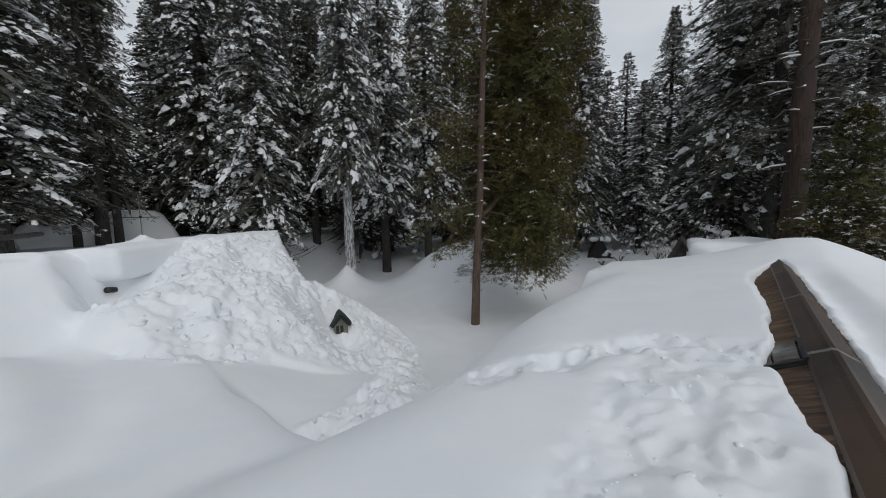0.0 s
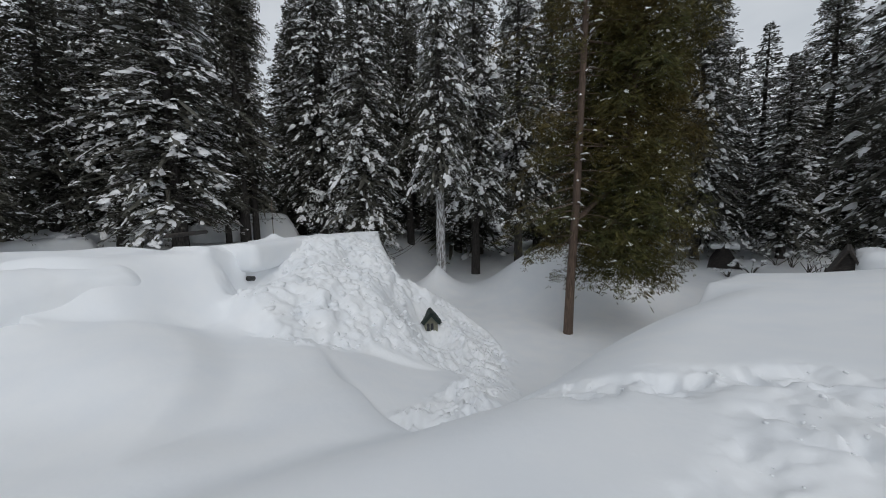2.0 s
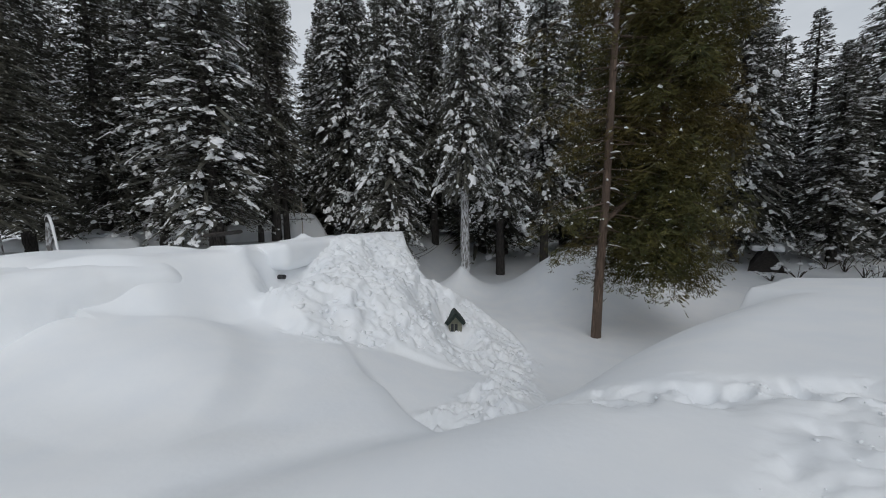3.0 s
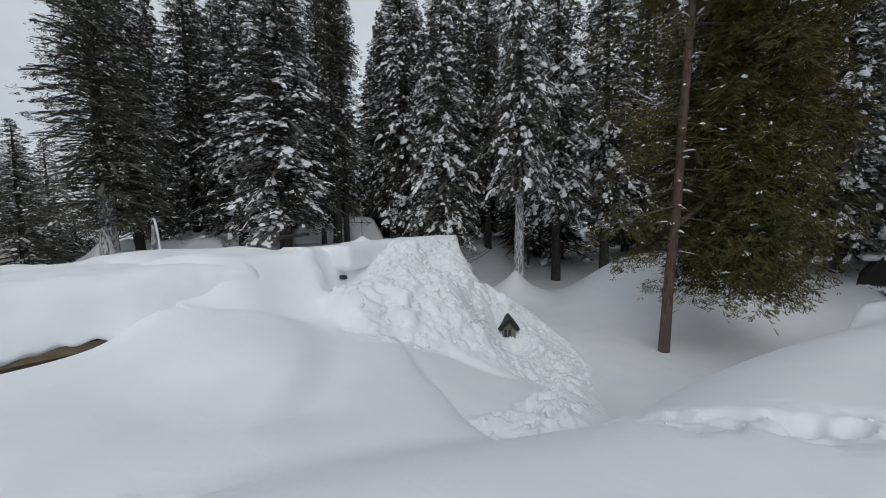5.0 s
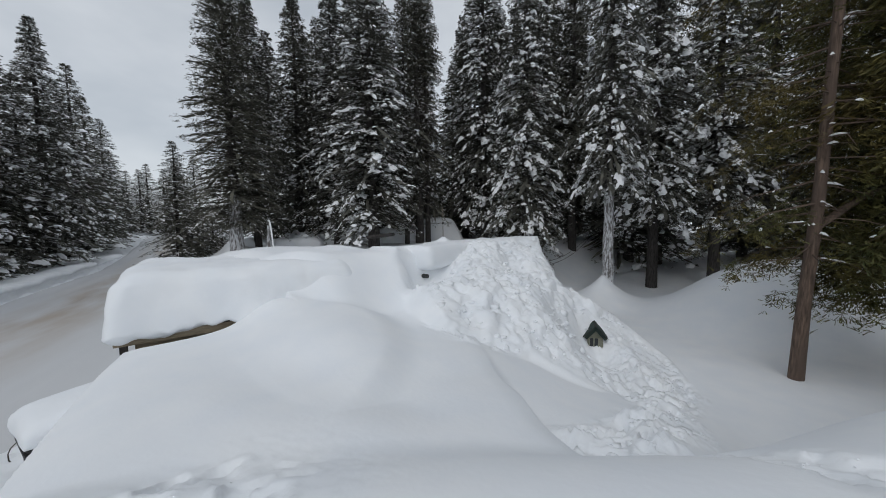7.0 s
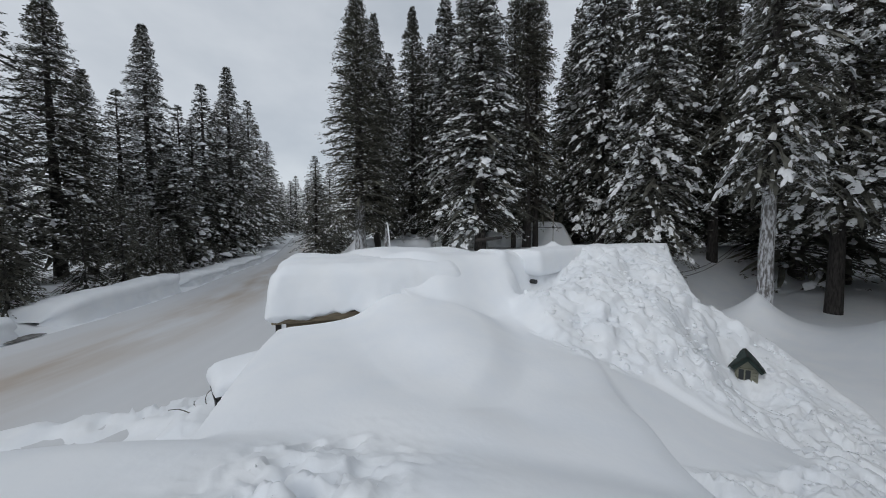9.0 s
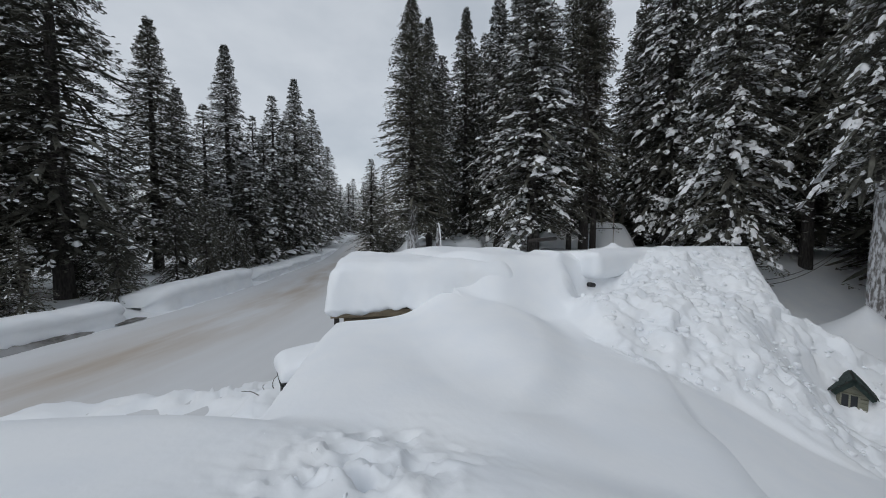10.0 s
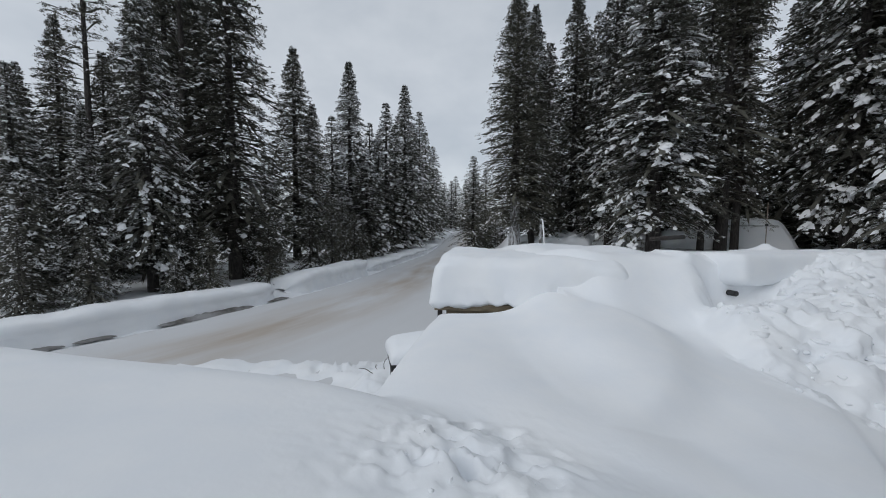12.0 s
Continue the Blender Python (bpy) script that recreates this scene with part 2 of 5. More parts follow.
def slide_mask(x, y):
    """Where snow came down from the roof and lies broken."""
    wobble = 0.5 * fbm(x * 0.9, y * 0.9, 33, 2) + 0.25 * fbm(x * 3, y * 3, 34, 2)
    foot = np.interp(x, (-8.2, -7.2, -5.65, -4.7, -4.35, -3.87, -3.26, -2.2, -1.6, -0.9), (7.3, 6.5, 5.7, 5.6, 6.3, 7.6, 8.2, 8.8, 7.9, 6.8))
    main = step(-0.25, 0.35, y + wobble - foot) * step(-8.25, -7.95, x) * step(-0.45, -1.05, x + wobble)
    main = main * (1 - step(10.8, 8.8, y) * step(-7.75, -7.95, x)) * (1 - 0.7 * bell(x, y, -3.45, 11.1, 0.5, 0.7, 17))
    trail = step(0.80, 0.35, away_from(TRAIL, x, y) + wobble)
    return np.maximum(main, trail) * step(0.15, -0.5, y - far_edge(x))


def bare_strip(u, s):
    """1 where the steel shows along the ridge."""
    left = -0.44 + 0.19 * step(2.2, 4.2, u) + 0.15 * step(6.5, 9.0, u) - 0.50 * step(9.2, 11.7, u) + 0.12 * fbm(u * 2.3, u * 0.0 + 2.2, 21)
    left = left + 0.10 * bell(u, u * 0.0, 4.15, 0.0, 0.22, 1.0)
    right = -0.86 + 0.10 * fbm(u * 1.9, u * 0.0 + 7.7, 22) + 0.22 * step(9.5, 11.7, u)
    return step(0.0, 0.06, left - s) * step(0.0, 0.06, s - right) * step(11.75, 11.6, u) * step(-1.8, -1.5, u)


def ground_height(x, y):
    u, s = us(x, y)
    z = base_ground(x, y)
    # drifts beyond the tree
    z = z + 2.9 * bell(x, y, 1.7, 22.8, 3.5, 2.4, 6) + 0.5 * bell(x, y, 0.4, 20.5, 1.8, 1.6) - 0.6 * bell(x, y, -3.6, 21.5, 1.5, 3.5)
    z = z + 2.0 * np.exp(-np.hypot(x + 6.1, y - 21.4) / 1.25)
    # slope of the far house, with the slide at its foot
    d = x + 8.17
    roof_a = 4.28 - 0.62 * np.clip(d, 0, 6.6) + 0.15 * np.sin(np.clip(d / 5.5, 0, 1) * math.pi) - 0.9 * np.maximum(-d - 1.2, 0)
    roof_a = roof_a - 7.0 * np.maximum(y - far_edge(x), 0) - 3 * np.maximum(5.0 - y, 0) - 2.0 * np.maximum(x + 1.2, 0) - 1.5 * np.maximum(np.interp(x, (-8.2, -6.4, -5.4, -4.0, -2.2, -1.2), (7.0, 6.4, 6.0, 7.4, 8.5, 8.0)) - y, 0)
    floor = (0.30 + (1.50 + 0.85 * step(-2.4, -4.4, x)) * step(12.0, 4.0, y)) * step(2.0, -1.6, x + 0.25 * (y - 8)) * step(-9.5, -8.0, x) * step(0.0, 2.0, y) * step(20, 13, y)
    z = soft_max(z, floor, 0.3)
    roof_a = roof_a + 0.50 * bell(x, y, -4.5, 9.2, 1.3, 1.1) - 1.0 * step(10.8, 7.8, y) * step(-0.02, 0.16, d) * step(2.0, 0.4, d)
    z = soft_max(z, roof_a, 0.22)
    # notch under the cornice
    z = z - 0.32 * bell(x, y, -7.95, 7.85, 0.30, 0.38)
    # hollow round the dormer
    z = z - 1.02 * bell(x, y, -3.48, 11.0, 0.58, 0.70, 17) + 0.15 * bell(x, y, -4.4, 12.2, 0.5, 0.5)
    # drift that fills the gap between the houses
    north = 1.1 * fbm(x * 0.38, y * 0.38, 35, 2) + 4.4 + 0.66 * np.minimum(-x - 2.3, 3.15) + 0.85 * step(-6.4, -7.9, x) - y
    south = np.minimum(y + 1.12 - 0.3 * np.maximum(-x - 3.7, 0), np.where(y > 3.6, x + 14.0, x + 9.30 - 0.23 * (y - 0.64)))
    drift = 2.97 - 0.14 * step(-7.4, -9.1, x) * step(3.4, 2.2, y) - 0.24 * soft_max(1.9 - north, 0.0, 2.2) * step(-6.6, -5.0, x)
    drift = drift + 0.25 * step(1.6, 0.10, np.hypot((x + 6.75) / 2.1, (y - 3.65 + 0.35 * (x + 6.75)) / 1.35)) - 0.22 * bell(x, y, -5.1, 2.15, 1.0, 0.55)
    slab = step(-1.0, 0.9, -x - 8.9 + 1.1 * (y - 3.9) - 1.7 * step(4.4, 6.9, y)) * step(1.8, 4.2, y) * (1 - (1 - np.clip((7.60 - y - 0.94 * (x + 8.0) - 0.35 * fbm(x * 1.3, y * 1.3, 37, 2)) / 1.3, 0, 1)) ** 3.2)
    drift = drift + (1.24 + 0.35 * fbm(x * 0.55, y * 0.55, 38, 2)) * slab - 0.2 * step(-10, -14, x)
    drift = drift - 2.2 * np.maximum(0.25 - south, 0) - 0.30 * np.maximum(0.95 - south, 0) ** 2 - (0.75 + 0.5 * step(-4.6, -6.0, x) + 4.2 * step(-7.0, -7.7, x)) * np.maximum(0.10 - north, 0) - 0.30 * np.maximum(0.6 - north, 0) ** 2
    # lower terrace beyond the dome's edge, and the bank that climbs over the end of the eave
    beyond = y - np.interp(x, [p[0] for p in DOME], [p[1] for p in DOME])
    drift = drift - 0.25 * step(-0.25, 0.85, beyond) * step(-8.8, -7.0, x) * step(-2.0, -4.2, x)
    drift = drift + 0.42 * bell(x, y, -8.55, 3.35, 0.65, 0.55, -20)
    z = soft_max(z, drift, 0.35)
    z = soft_max(z, 1.86 - 0.9 * np.maximum(np.hypot(x + 7.25, 1.2 * (y + 0.5)) - 0.6, 0) + 0.25 * fbm(x * 2.2, y * 2.2, 92, 3), 0.25)
    # the near house's roof snow
    fall = np.maximum(s - 2.15 + 0.60 * np.exp(-0.5 * ((u - 3.0) / 1.8) ** 2) - 1.75 * step(10.2, 11.2, u), 0)
    near = 3.61 - 0.14 * np.maximum(s, -0.7) - np.where(fall < 2, 0.25 * fall**2, fall - 1)
    near = near - 0.17 * np.exp(-0.5 * ((s + 1.0) / 0.25) ** 2) * step(11.0, 9.5, u)
    back = np.maximum(-1.4 - s, 0)
    near = near - 0.30 * back - np.maximum(back - 3, 0) * 0.8
    near = near + 0.45 * bell(u, s, 13.2, -1.3, 1.0, 1.3)
    west = x + 4.35 - 0.178 * y
    near = near - 2.0 * np.maximum(-west, 0) - 0.30 * np.maximum(0.7 - west, 0) ** 2
    near = near - 9.0 * np.maximum(u - 13.5, 0) - 8.0 * np.maximum(s - 3.65 - 0.15 * fbm(u * 1.5, u * 0.0, 91, 2), 0) * step(10.2, 11.0, u)
    z = soft_max(z, near, 0.2)
    # melted strip along the ridge
    bare = bare_strip(u, s)
    roof = RIDGE_Z - ROOF_FALL * np.abs(s - RIDGE_S)
    z = np.where(bare > 0, z * (1 - bare) + (np.minimum(z, roof) - 0.14) * bare, z)
    return z


def trodden(x, y):
    """How far the snow is trodden, from 0 to 1."""
    u, s = us(x, y)
    near_hole = bell(x, y, -2.85, 0.30, 0.55, 0.60)
    ridge_side = step(0.75, 0.35, np.abs(s - 0.30) + 0.7 * fbm(x * 1.6, y * 1.6, 65, 3)) * step(0.9, 1.5, u) * step(5.0, 4.2, u)
    return np.clip(0.85 * step(0.50, 0.10, away_from(TRACK, x, y) + 0.35 * fbm(x * 2.5, y * 2.5, 63, 2)) + 0.95 * ridge_side + 1.0 * near_hole, 0, 1)


def axis(stretches, far, growth=1.06):
    """Grid lines: stretches of (from, to, spacing) one after another, then further and further apart."""
    out = [v for a, b, h in stretches for v in np.arange(a, b - 1e-6, h)]
    step_ = stretches[-1][2]
    while out[-1] < far:
        step_ *= growth
        out.append(out[-1] + step_)
    step_ = stretches[0][2]
    while out[0] > -far:
        step_ *= growth
        out.insert(0, out[0] - step_)
    return np.array(out)


FOOTPRINTS = []
rng_p = random.Random(17)
for k in range(9):
    FOOTPRINTS.append((-2.85 + rng_p.gauss(0, 0.2), 0.25 + rng_p.gauss(0, 0.24), rng_p.uniform(0, 180), rng_p.uniform(0.06, 0.15)))
for k in range(6):
    seg = rng_p.randrange(3, 7)
    (ax_, ay_), (bx_, by_) = TRACK[seg], TRACK[seg + 1]
    t_ = rng_p.random()
    FOOTPRINTS.append((ax_ + (bx_ - ax_) * t_ + rng_p.gauss(0, 0.09), ay_ + (by_ - ay_) * t_ + rng_p.gauss(0, 0.09), rng_p.uniform(0, 180), rng_p.uniform(0.05, 0.11)))


def steep_part(x):
    """1 on the steep upper part of the slid roof."""
    return step(-8.4, -7.9, x) * step(-2.5, -4.0, x)


def full_height(gx, gy, lean=False):
    """The ground with its broken lumps."""
    z = ground_height(gx, gy)
    slid, trod = slide_mask(gx, gy), trodden(gx, gy)
    wx, wy = gx + 0.25 * fbm(gx * 2.3, gy * 2.3, 40, 2), gy + 0.25 * fbm(gx * 2.3, gy * 2.3, 42, 2)
    ax = 1.16 * gx
    wx = ax + wx - gx
    some = 0.3 + 1.3 * value_noise(ax * 0.8, gy * 0.8, 46)
    lumps = some * (0.10 * cells(wx * 1.6, wy * 1.5, 44) + 0.09 * blocks(wx * 2.4, wy * 2.3, 45) + 0.14 * cells(wx * 3.6, wy * 3.4, 48)
                    + 0.08 * blocks(wx * 4.8, wy * 4.6, 49)) + 0.09 * cells(wx * 7.0, wy * 6.6, 52) * (0.4 + value_noise(ax * 1.7, gy * 1.7, 47))
    lumps = lumps + 0.42 * fbm(ax * 0.7, gy * 0.7, 50, 2)
    z = z + slid * (lumps - 0.24) * (1 - 0.15 * steep_part(gx))
    soft = np.abs(fbm(gx * 1.9, gy * 1.9, 56, 3)) * 2 - 0.5
    kicks = 0.10 * soft + 0.06 * cells(wx * 3.4, wy * 3.2, 53) * value_noise(gx * 1.7, gy * 1.7, 57) + 0.075 * blocks(wx * 5.5, wy * 5.2, 54) * value_noise(gx * 2.6, gy * 2.6, 58)
    kicks = kicks + 0.045 * cells(wx * 8.0, wy * 8.0, 55) * value_noise(gx * 3, gy * 3, 59) + 0.045 * blocks(wx * 9.5, wy * 9.5, 51) * value_noise(gx * 3.3, gy * 3.3, 61)
    hole = bell(gx, gy, -2.9, 0.3, 0.6, 0.6)
    z = z + trod * (kicks - 0.06 + 0.05 * hole * fbm(wx * 2.6, wy * 2.6, 64, 3)) * (0.9 + 0.8 * hole)
    wob = 0.2 * fbm(gx * 2.5, gy * 2.5, 63, 2)
    z = z - 0.065 * step(0.36, 0.04, away_from(TRACK, gx, gy) + wob) * (1 - slid) - 0.045 * step(0.17, 0.05, away_from(ARC, gx, gy) + 0.3 * wob) * (1 - 0.5 * trod)
    for fx, fy, turn, deep in FOOTPRINTS:
        c, q = math.cos(radians(turn)), math.sin(radians(turn))
        dx, dy = (gx - fx) * c + (gy - fy) * q, -(gx - fx) * q + (gy - fy) * c
        away = np.hypot(dx / 0.075, dy / 0.15) + 0.5 * fbm(gx * 7, gy * 7, 62, 2)
        z = z - 0.8 * deep * step(1.25, 0.55, away) + deep * 0.16 * bell(away, away * 0.0, 1.5, 0.0, 0.3, 1.0)
    z = z + 0.10 * fbm(gx * 0.35, gy * 0.35, 60, 3)
    # the roof keeps a skin of snow but along its ridge
    u, s = us(gx, gy)
    roof = RIDGE_Z - ROOF_FALL * np.abs(s - RIDGE_S)
    strip = bare_strip(u, s)
    cover = (np.abs(s - RIDGE_S) < 2.8) & (u > -2.3) & (u < 11.8) & (strip < 0.01)
    z = np.where(cover, np.maximum(z, roof + 0.07 + 0.06 * fbm(gx * 4, gy * 4, 90, 2)), z)
    west = step(-9.5, -13, gx)
    across = from_bank(gx, gy)
    z = z - west * 0.20 * step(12.5, 11.5, across) * step(-0.6, 0.2, across)
    z = z + west * (0.35 * bell(across, gx * 0.0, 13.5, 0.0, 1.6, 1.0) + step(-1.2, -3.0, across) * 0.55)
    rubble = step(1.1, 0.2, away_from(RUBBLE, gx, gy) + 0.8 * fbm(gx * 0.9, gy * 0.9, 93, 2))
    z = z + rubble * (0.04 + 0.22 * cells(gx * 1.7, gy * 1.7, 94) + 0.14 * blocks(gx * 3.1, gy * 3.1, 95))
    if lean:
        return z, slid * (lumps - 0.24) * 0.38 * steep_part(gx)
    return z


def build_ground():
    xs = axis(((-10.5, -8.5, 0.08), (-8.5, -3.7, 0.055), (-3.7, 4.2, 0.037), (4.2, 8.0, 0.08)), 420, 1.08)
    ys = axis(((-3.0, -0.9, 0.08), (-0.9, 5.9, 0.037), (5.9, 16.2, 0.065), (16.2, 17.6, 0.08)), 420, 1.08)
    gx, gy = np.meshgrid(xs, ys)
    z, out = full_height(gx, gy, True)
    gx = gx + out
    nx, ny = len(xs), len(ys)
    v = np.stack([gx.ravel(), gy.ravel(), z.ravel()], 1)
    i = np.arange(nx * ny).reshape(ny, nx)
    f = np.stack([i[:-1, :-1], i[:-1, 1:], i[1:, 1:], i[1:, :-1]], -1).reshape(-1, 4)
    me = bpy.data.meshes.new("ground")
    me.vertices.add(len(v))
    me.vertices.foreach_set("co", v.astype(np.float32).ravel())
    me.loops.add(f.size)
    me.loops.foreach_set("vertex_index", f.ravel().astype(np.int32))
    me.polygons.add(len(f))
    me.polygons.foreach_set("loop_start", np.arange(0, f.size, 4, dtype=np.int32))
    me.update(calc_edges=True)
    me.materials.append(SNOW)
    me.shade_smooth()
    return tagged(new("ground", me), "deep smooth white snow drifts with broken slide and footprints", "snow", kind="structure")


build_ground()


def ground_at(x, y):
    return float(full_height(np.array([float(x)]), np.array([float(y)]))[0])


def slab_mesh(name, x0, x1, y0, y1, z0, z1, r_top, r_low, mat, cells_per=0.14, lumpy=0.08, seed=0, fray=0.0):
    """A pillow of snow: a box with wide rounded upper edges, tighter lower ones and an uneven skin."""
    nx, ny, nz = [max(3, int((b - a) / cells_per)) for a, b in ((x0, x1), (y0, y1), (z0, z1))]
    bm = bmesh.new()
    grid = {}

    def vert(i, j, k):
        if (i, j, k) not in grid:
            grid[i, j, k] = bm.verts.new((x0 + (x1 - x0) * i / nx, y0 + (y1 - y0) * j / ny, z0 + (z1 - z0) * k / nz))
        return grid[i, j, k]

    for i in range(nx):
        for j in range(ny):
            bm.faces.new([vert(i, j, nz), vert(i + 1, j, nz), vert(i + 1, j + 1, nz), vert(i, j + 1, nz)])
            bm.faces.new([vert(i, j, 0), vert(i, j + 1, 0), vert(i + 1, j + 1, 0), vert(i + 1, j, 0)])
    for k in range(nz):
        for i in range(nx):
            bm.faces.new([vert(i, 0, k), vert(i + 1, 0, k), vert(i + 1, 0, k + 1), vert(i, 0, k + 1)])
            bm.faces.new([vert(i, ny, k), vert(i, ny, k + 1), vert(i + 1, ny, k + 1), vert(i + 1, ny, k)])
        for j in range(ny):
            bm.faces.new([vert(0, j, k), vert(0, j, k + 1), vert(0, j + 1, k + 1), vert(0, j + 1, k)])
            bm.faces.new([vert(nx, j, k), vert(nx, j + 1, k), vert(nx, j + 1, k + 1), vert(nx, j, k + 1)])
    for v in bm.verts:
        t = (v.co.z - z0) / (z1 - z0)
        r = r_low + (r_top - r_low) * t
        core = Vector((min(max(v.co.x, x0 + r), x1 - r), min(max(v.co.y, y0 + r), y1 - r),
                       min(max(v.co.z, z0 + r_low), z1 - r_top)))
        out = v.co - core
        if out.length > 1e-6:
            reach = Vector((r, r, r_top if out.z > 0 else r_low))
            n = out.normalized()
            v.co = core + Vector((n.x * reach.x, n.y * reach.y, n.z * reach.z))
            v.co += n * lumpy * (noise.fractal(v.co * 0.9 + Vector((seed, 0, 0)), 1.0, 2.0, 3))
        if fray and t < 0.25:
            v.co.z += fray * noise.noise(v.co * 4.0 + Vector((0, seed, 0)))
    bmesh.ops.recalc_face_normals(bm, faces=bm.faces[:])
    me = bpy.data.meshes.new(name)
    bm.to_mesh(me)
    bm.free()
    me.materials.append(mat)
    me.shade_smooth()
    return me


# ---- the ploughed road ----


def build_road():
    xs = -13.0 - 100.0 * np.linspace(0, 1, 220) ** 1.35
    ac = np.linspace(0.3, 12.6, 60)
    slope = -0.28 - 0.067 * np.exp(np.minimum(xs + 35.6, 24) / 9)
    norm = np.sqrt(1 + slope**2)
    gx = xs[:, None] - (slope / norm)[:, None] * ac[None]
    gy = bank_line(xs)[:, None] + (1 / norm)[:, None] * ac[None]
    run = np.concatenate([[0], np.cumsum(np.hypot(np.diff(xs), np.diff(bank_line(xs))))])
    uu, vv = np.broadcast_to(run[:, None], gx.shape), np.broadcast_to(ac[None], gx.shape)
    z = base_ground(gx, gy) + 0.03 + 0.13 * fbm(vv * 1.6, uu * 0.08, 70, 4) + 0.05 * fbm(uu * 0.8, vv * 0.9, 71, 2)
    z = z - 0.16 * step(0.9, 0.3, vv) - 0.16 * step(11.9, 12.6, vv)
    n, m = gx.shape
    i = np.arange(n * m).reshape(n, m)
    f = np.stack([i[:-1, :-1], i[:-1, 1:], i[1:, 1:], i[1:, :-1]], -1).reshape(-1, 4)
    me = mesh("road", np.stack([gx.ravel(), gy.ravel(), z.ravel()], 1), f, ROAD, True)
    uv = me.uv_layers.new(name="UVMap")
    flat = np.stack([uu.ravel(), vv.ravel()], 1)[f.ravel()]
    uv.data.foreach_set("uv", flat.astype(np.float32).ravel())
    me.flip_normals() if me.polygons[0].normal.z < 0 else None
    return tagged(new("road", me), "ploughed road of packed snow stained brown with grit", "road", kind="structure")


def road_material():
    m = bpy.data.materials.new("packed_snow_road")
    m.use_nodes = True
    n, l = m.node_tree.nodes, m.node_tree.links
    b = n["Principled BSDF"]
    b.inputs["Roughness"].default_value = 0.6
    uv = n.new("ShaderNodeUVMap")
    mp = n.new("ShaderNodeMapping")
    mp.inputs["Scale"].default_value = (0.16, 0.62, 1)
    l.new(uv.outputs["UV"], mp.inputs["Vector"])
    nz = n.new("ShaderNodeTexNoise")
    nz.inputs["Scale"].default_value, nz.inputs["Detail"].default_value = 1.0, 6
    l.new(mp.outputs["Vector"], nz.inputs["Vector"])
    sp = n.new("ShaderNodeSeparateXYZ")
    l.new(uv.outputs["UV"], sp.inputs["Vector"])
    lane = n.new("ShaderNodeMapRange")
    lane.inputs["From Min"].default_value, lane.inputs["From Max"].default_value = 0.0, 12.0
    l.new(sp.outputs["Y"], lane.inputs["Value"])
    prof = n.new("ShaderNodeValToRGB")
    prof.color_ramp.elements[0].position, prof.color_ramp.elements[0].color = 0.16, (0, 0, 0, 1)
    prof.color_ramp.elements[1].position, prof.color_ramp.elements[1].color = 0.78, (0, 0, 0, 1)
    for pos, val in ((0.36, 0.85), (0.47, 1.0), (0.60, 0.55)):
        e = prof.color_ramp.elements.new(pos)
        e.color = (val, val, val, 1)
    l.new(lane.outputs["Result"], prof.inputs["Fac"])
    grit = n.new("ShaderNodeValToRGB")
    grit.color_ramp.elements[0].position, grit.color_ramp.elements[0].color = 0.30, (0, 0, 0, 1)
    grit.color_ramp.elements[1].position, grit.color_ramp.elements[1].color = 0.66, (1, 1, 1, 1)
    l.new(nz.outputs["Fac"], grit.inputs["Fac"])
    mul = n.new("ShaderNodeMath")
    mul.operation = "MULTIPLY"
    l.new(prof.outputs["Color"], mul.inputs[0])
    l.new(grit.outputs["Color"], mul.inputs[1])
    mx = n.new("ShaderNodeMix")
    mx.data_type = "RGBA"
    mx.inputs["A"].default_value = (0.66, 0.67, 0.685, 1)
    mx.inputs["B"].default_value = (0.47, 0.405, 0.340, 1)
    l.new(mul.outputs["Value"], mx.inputs["Factor"])
    l.new(mx.outputs["Result"], b.inputs["Base Color"])
    bp = n.new("ShaderNodeBump")
    bp.inputs["Strength"].default_value, bp.inputs["Distance"].default_value = 0.5, 0.05
    l.new(nz.outputs["Fac"], bp.inputs["Height"])
    l.new(bp.outputs["Normal"], b.inputs["Normal"])
    return m


ROAD = road_material()
build_road()


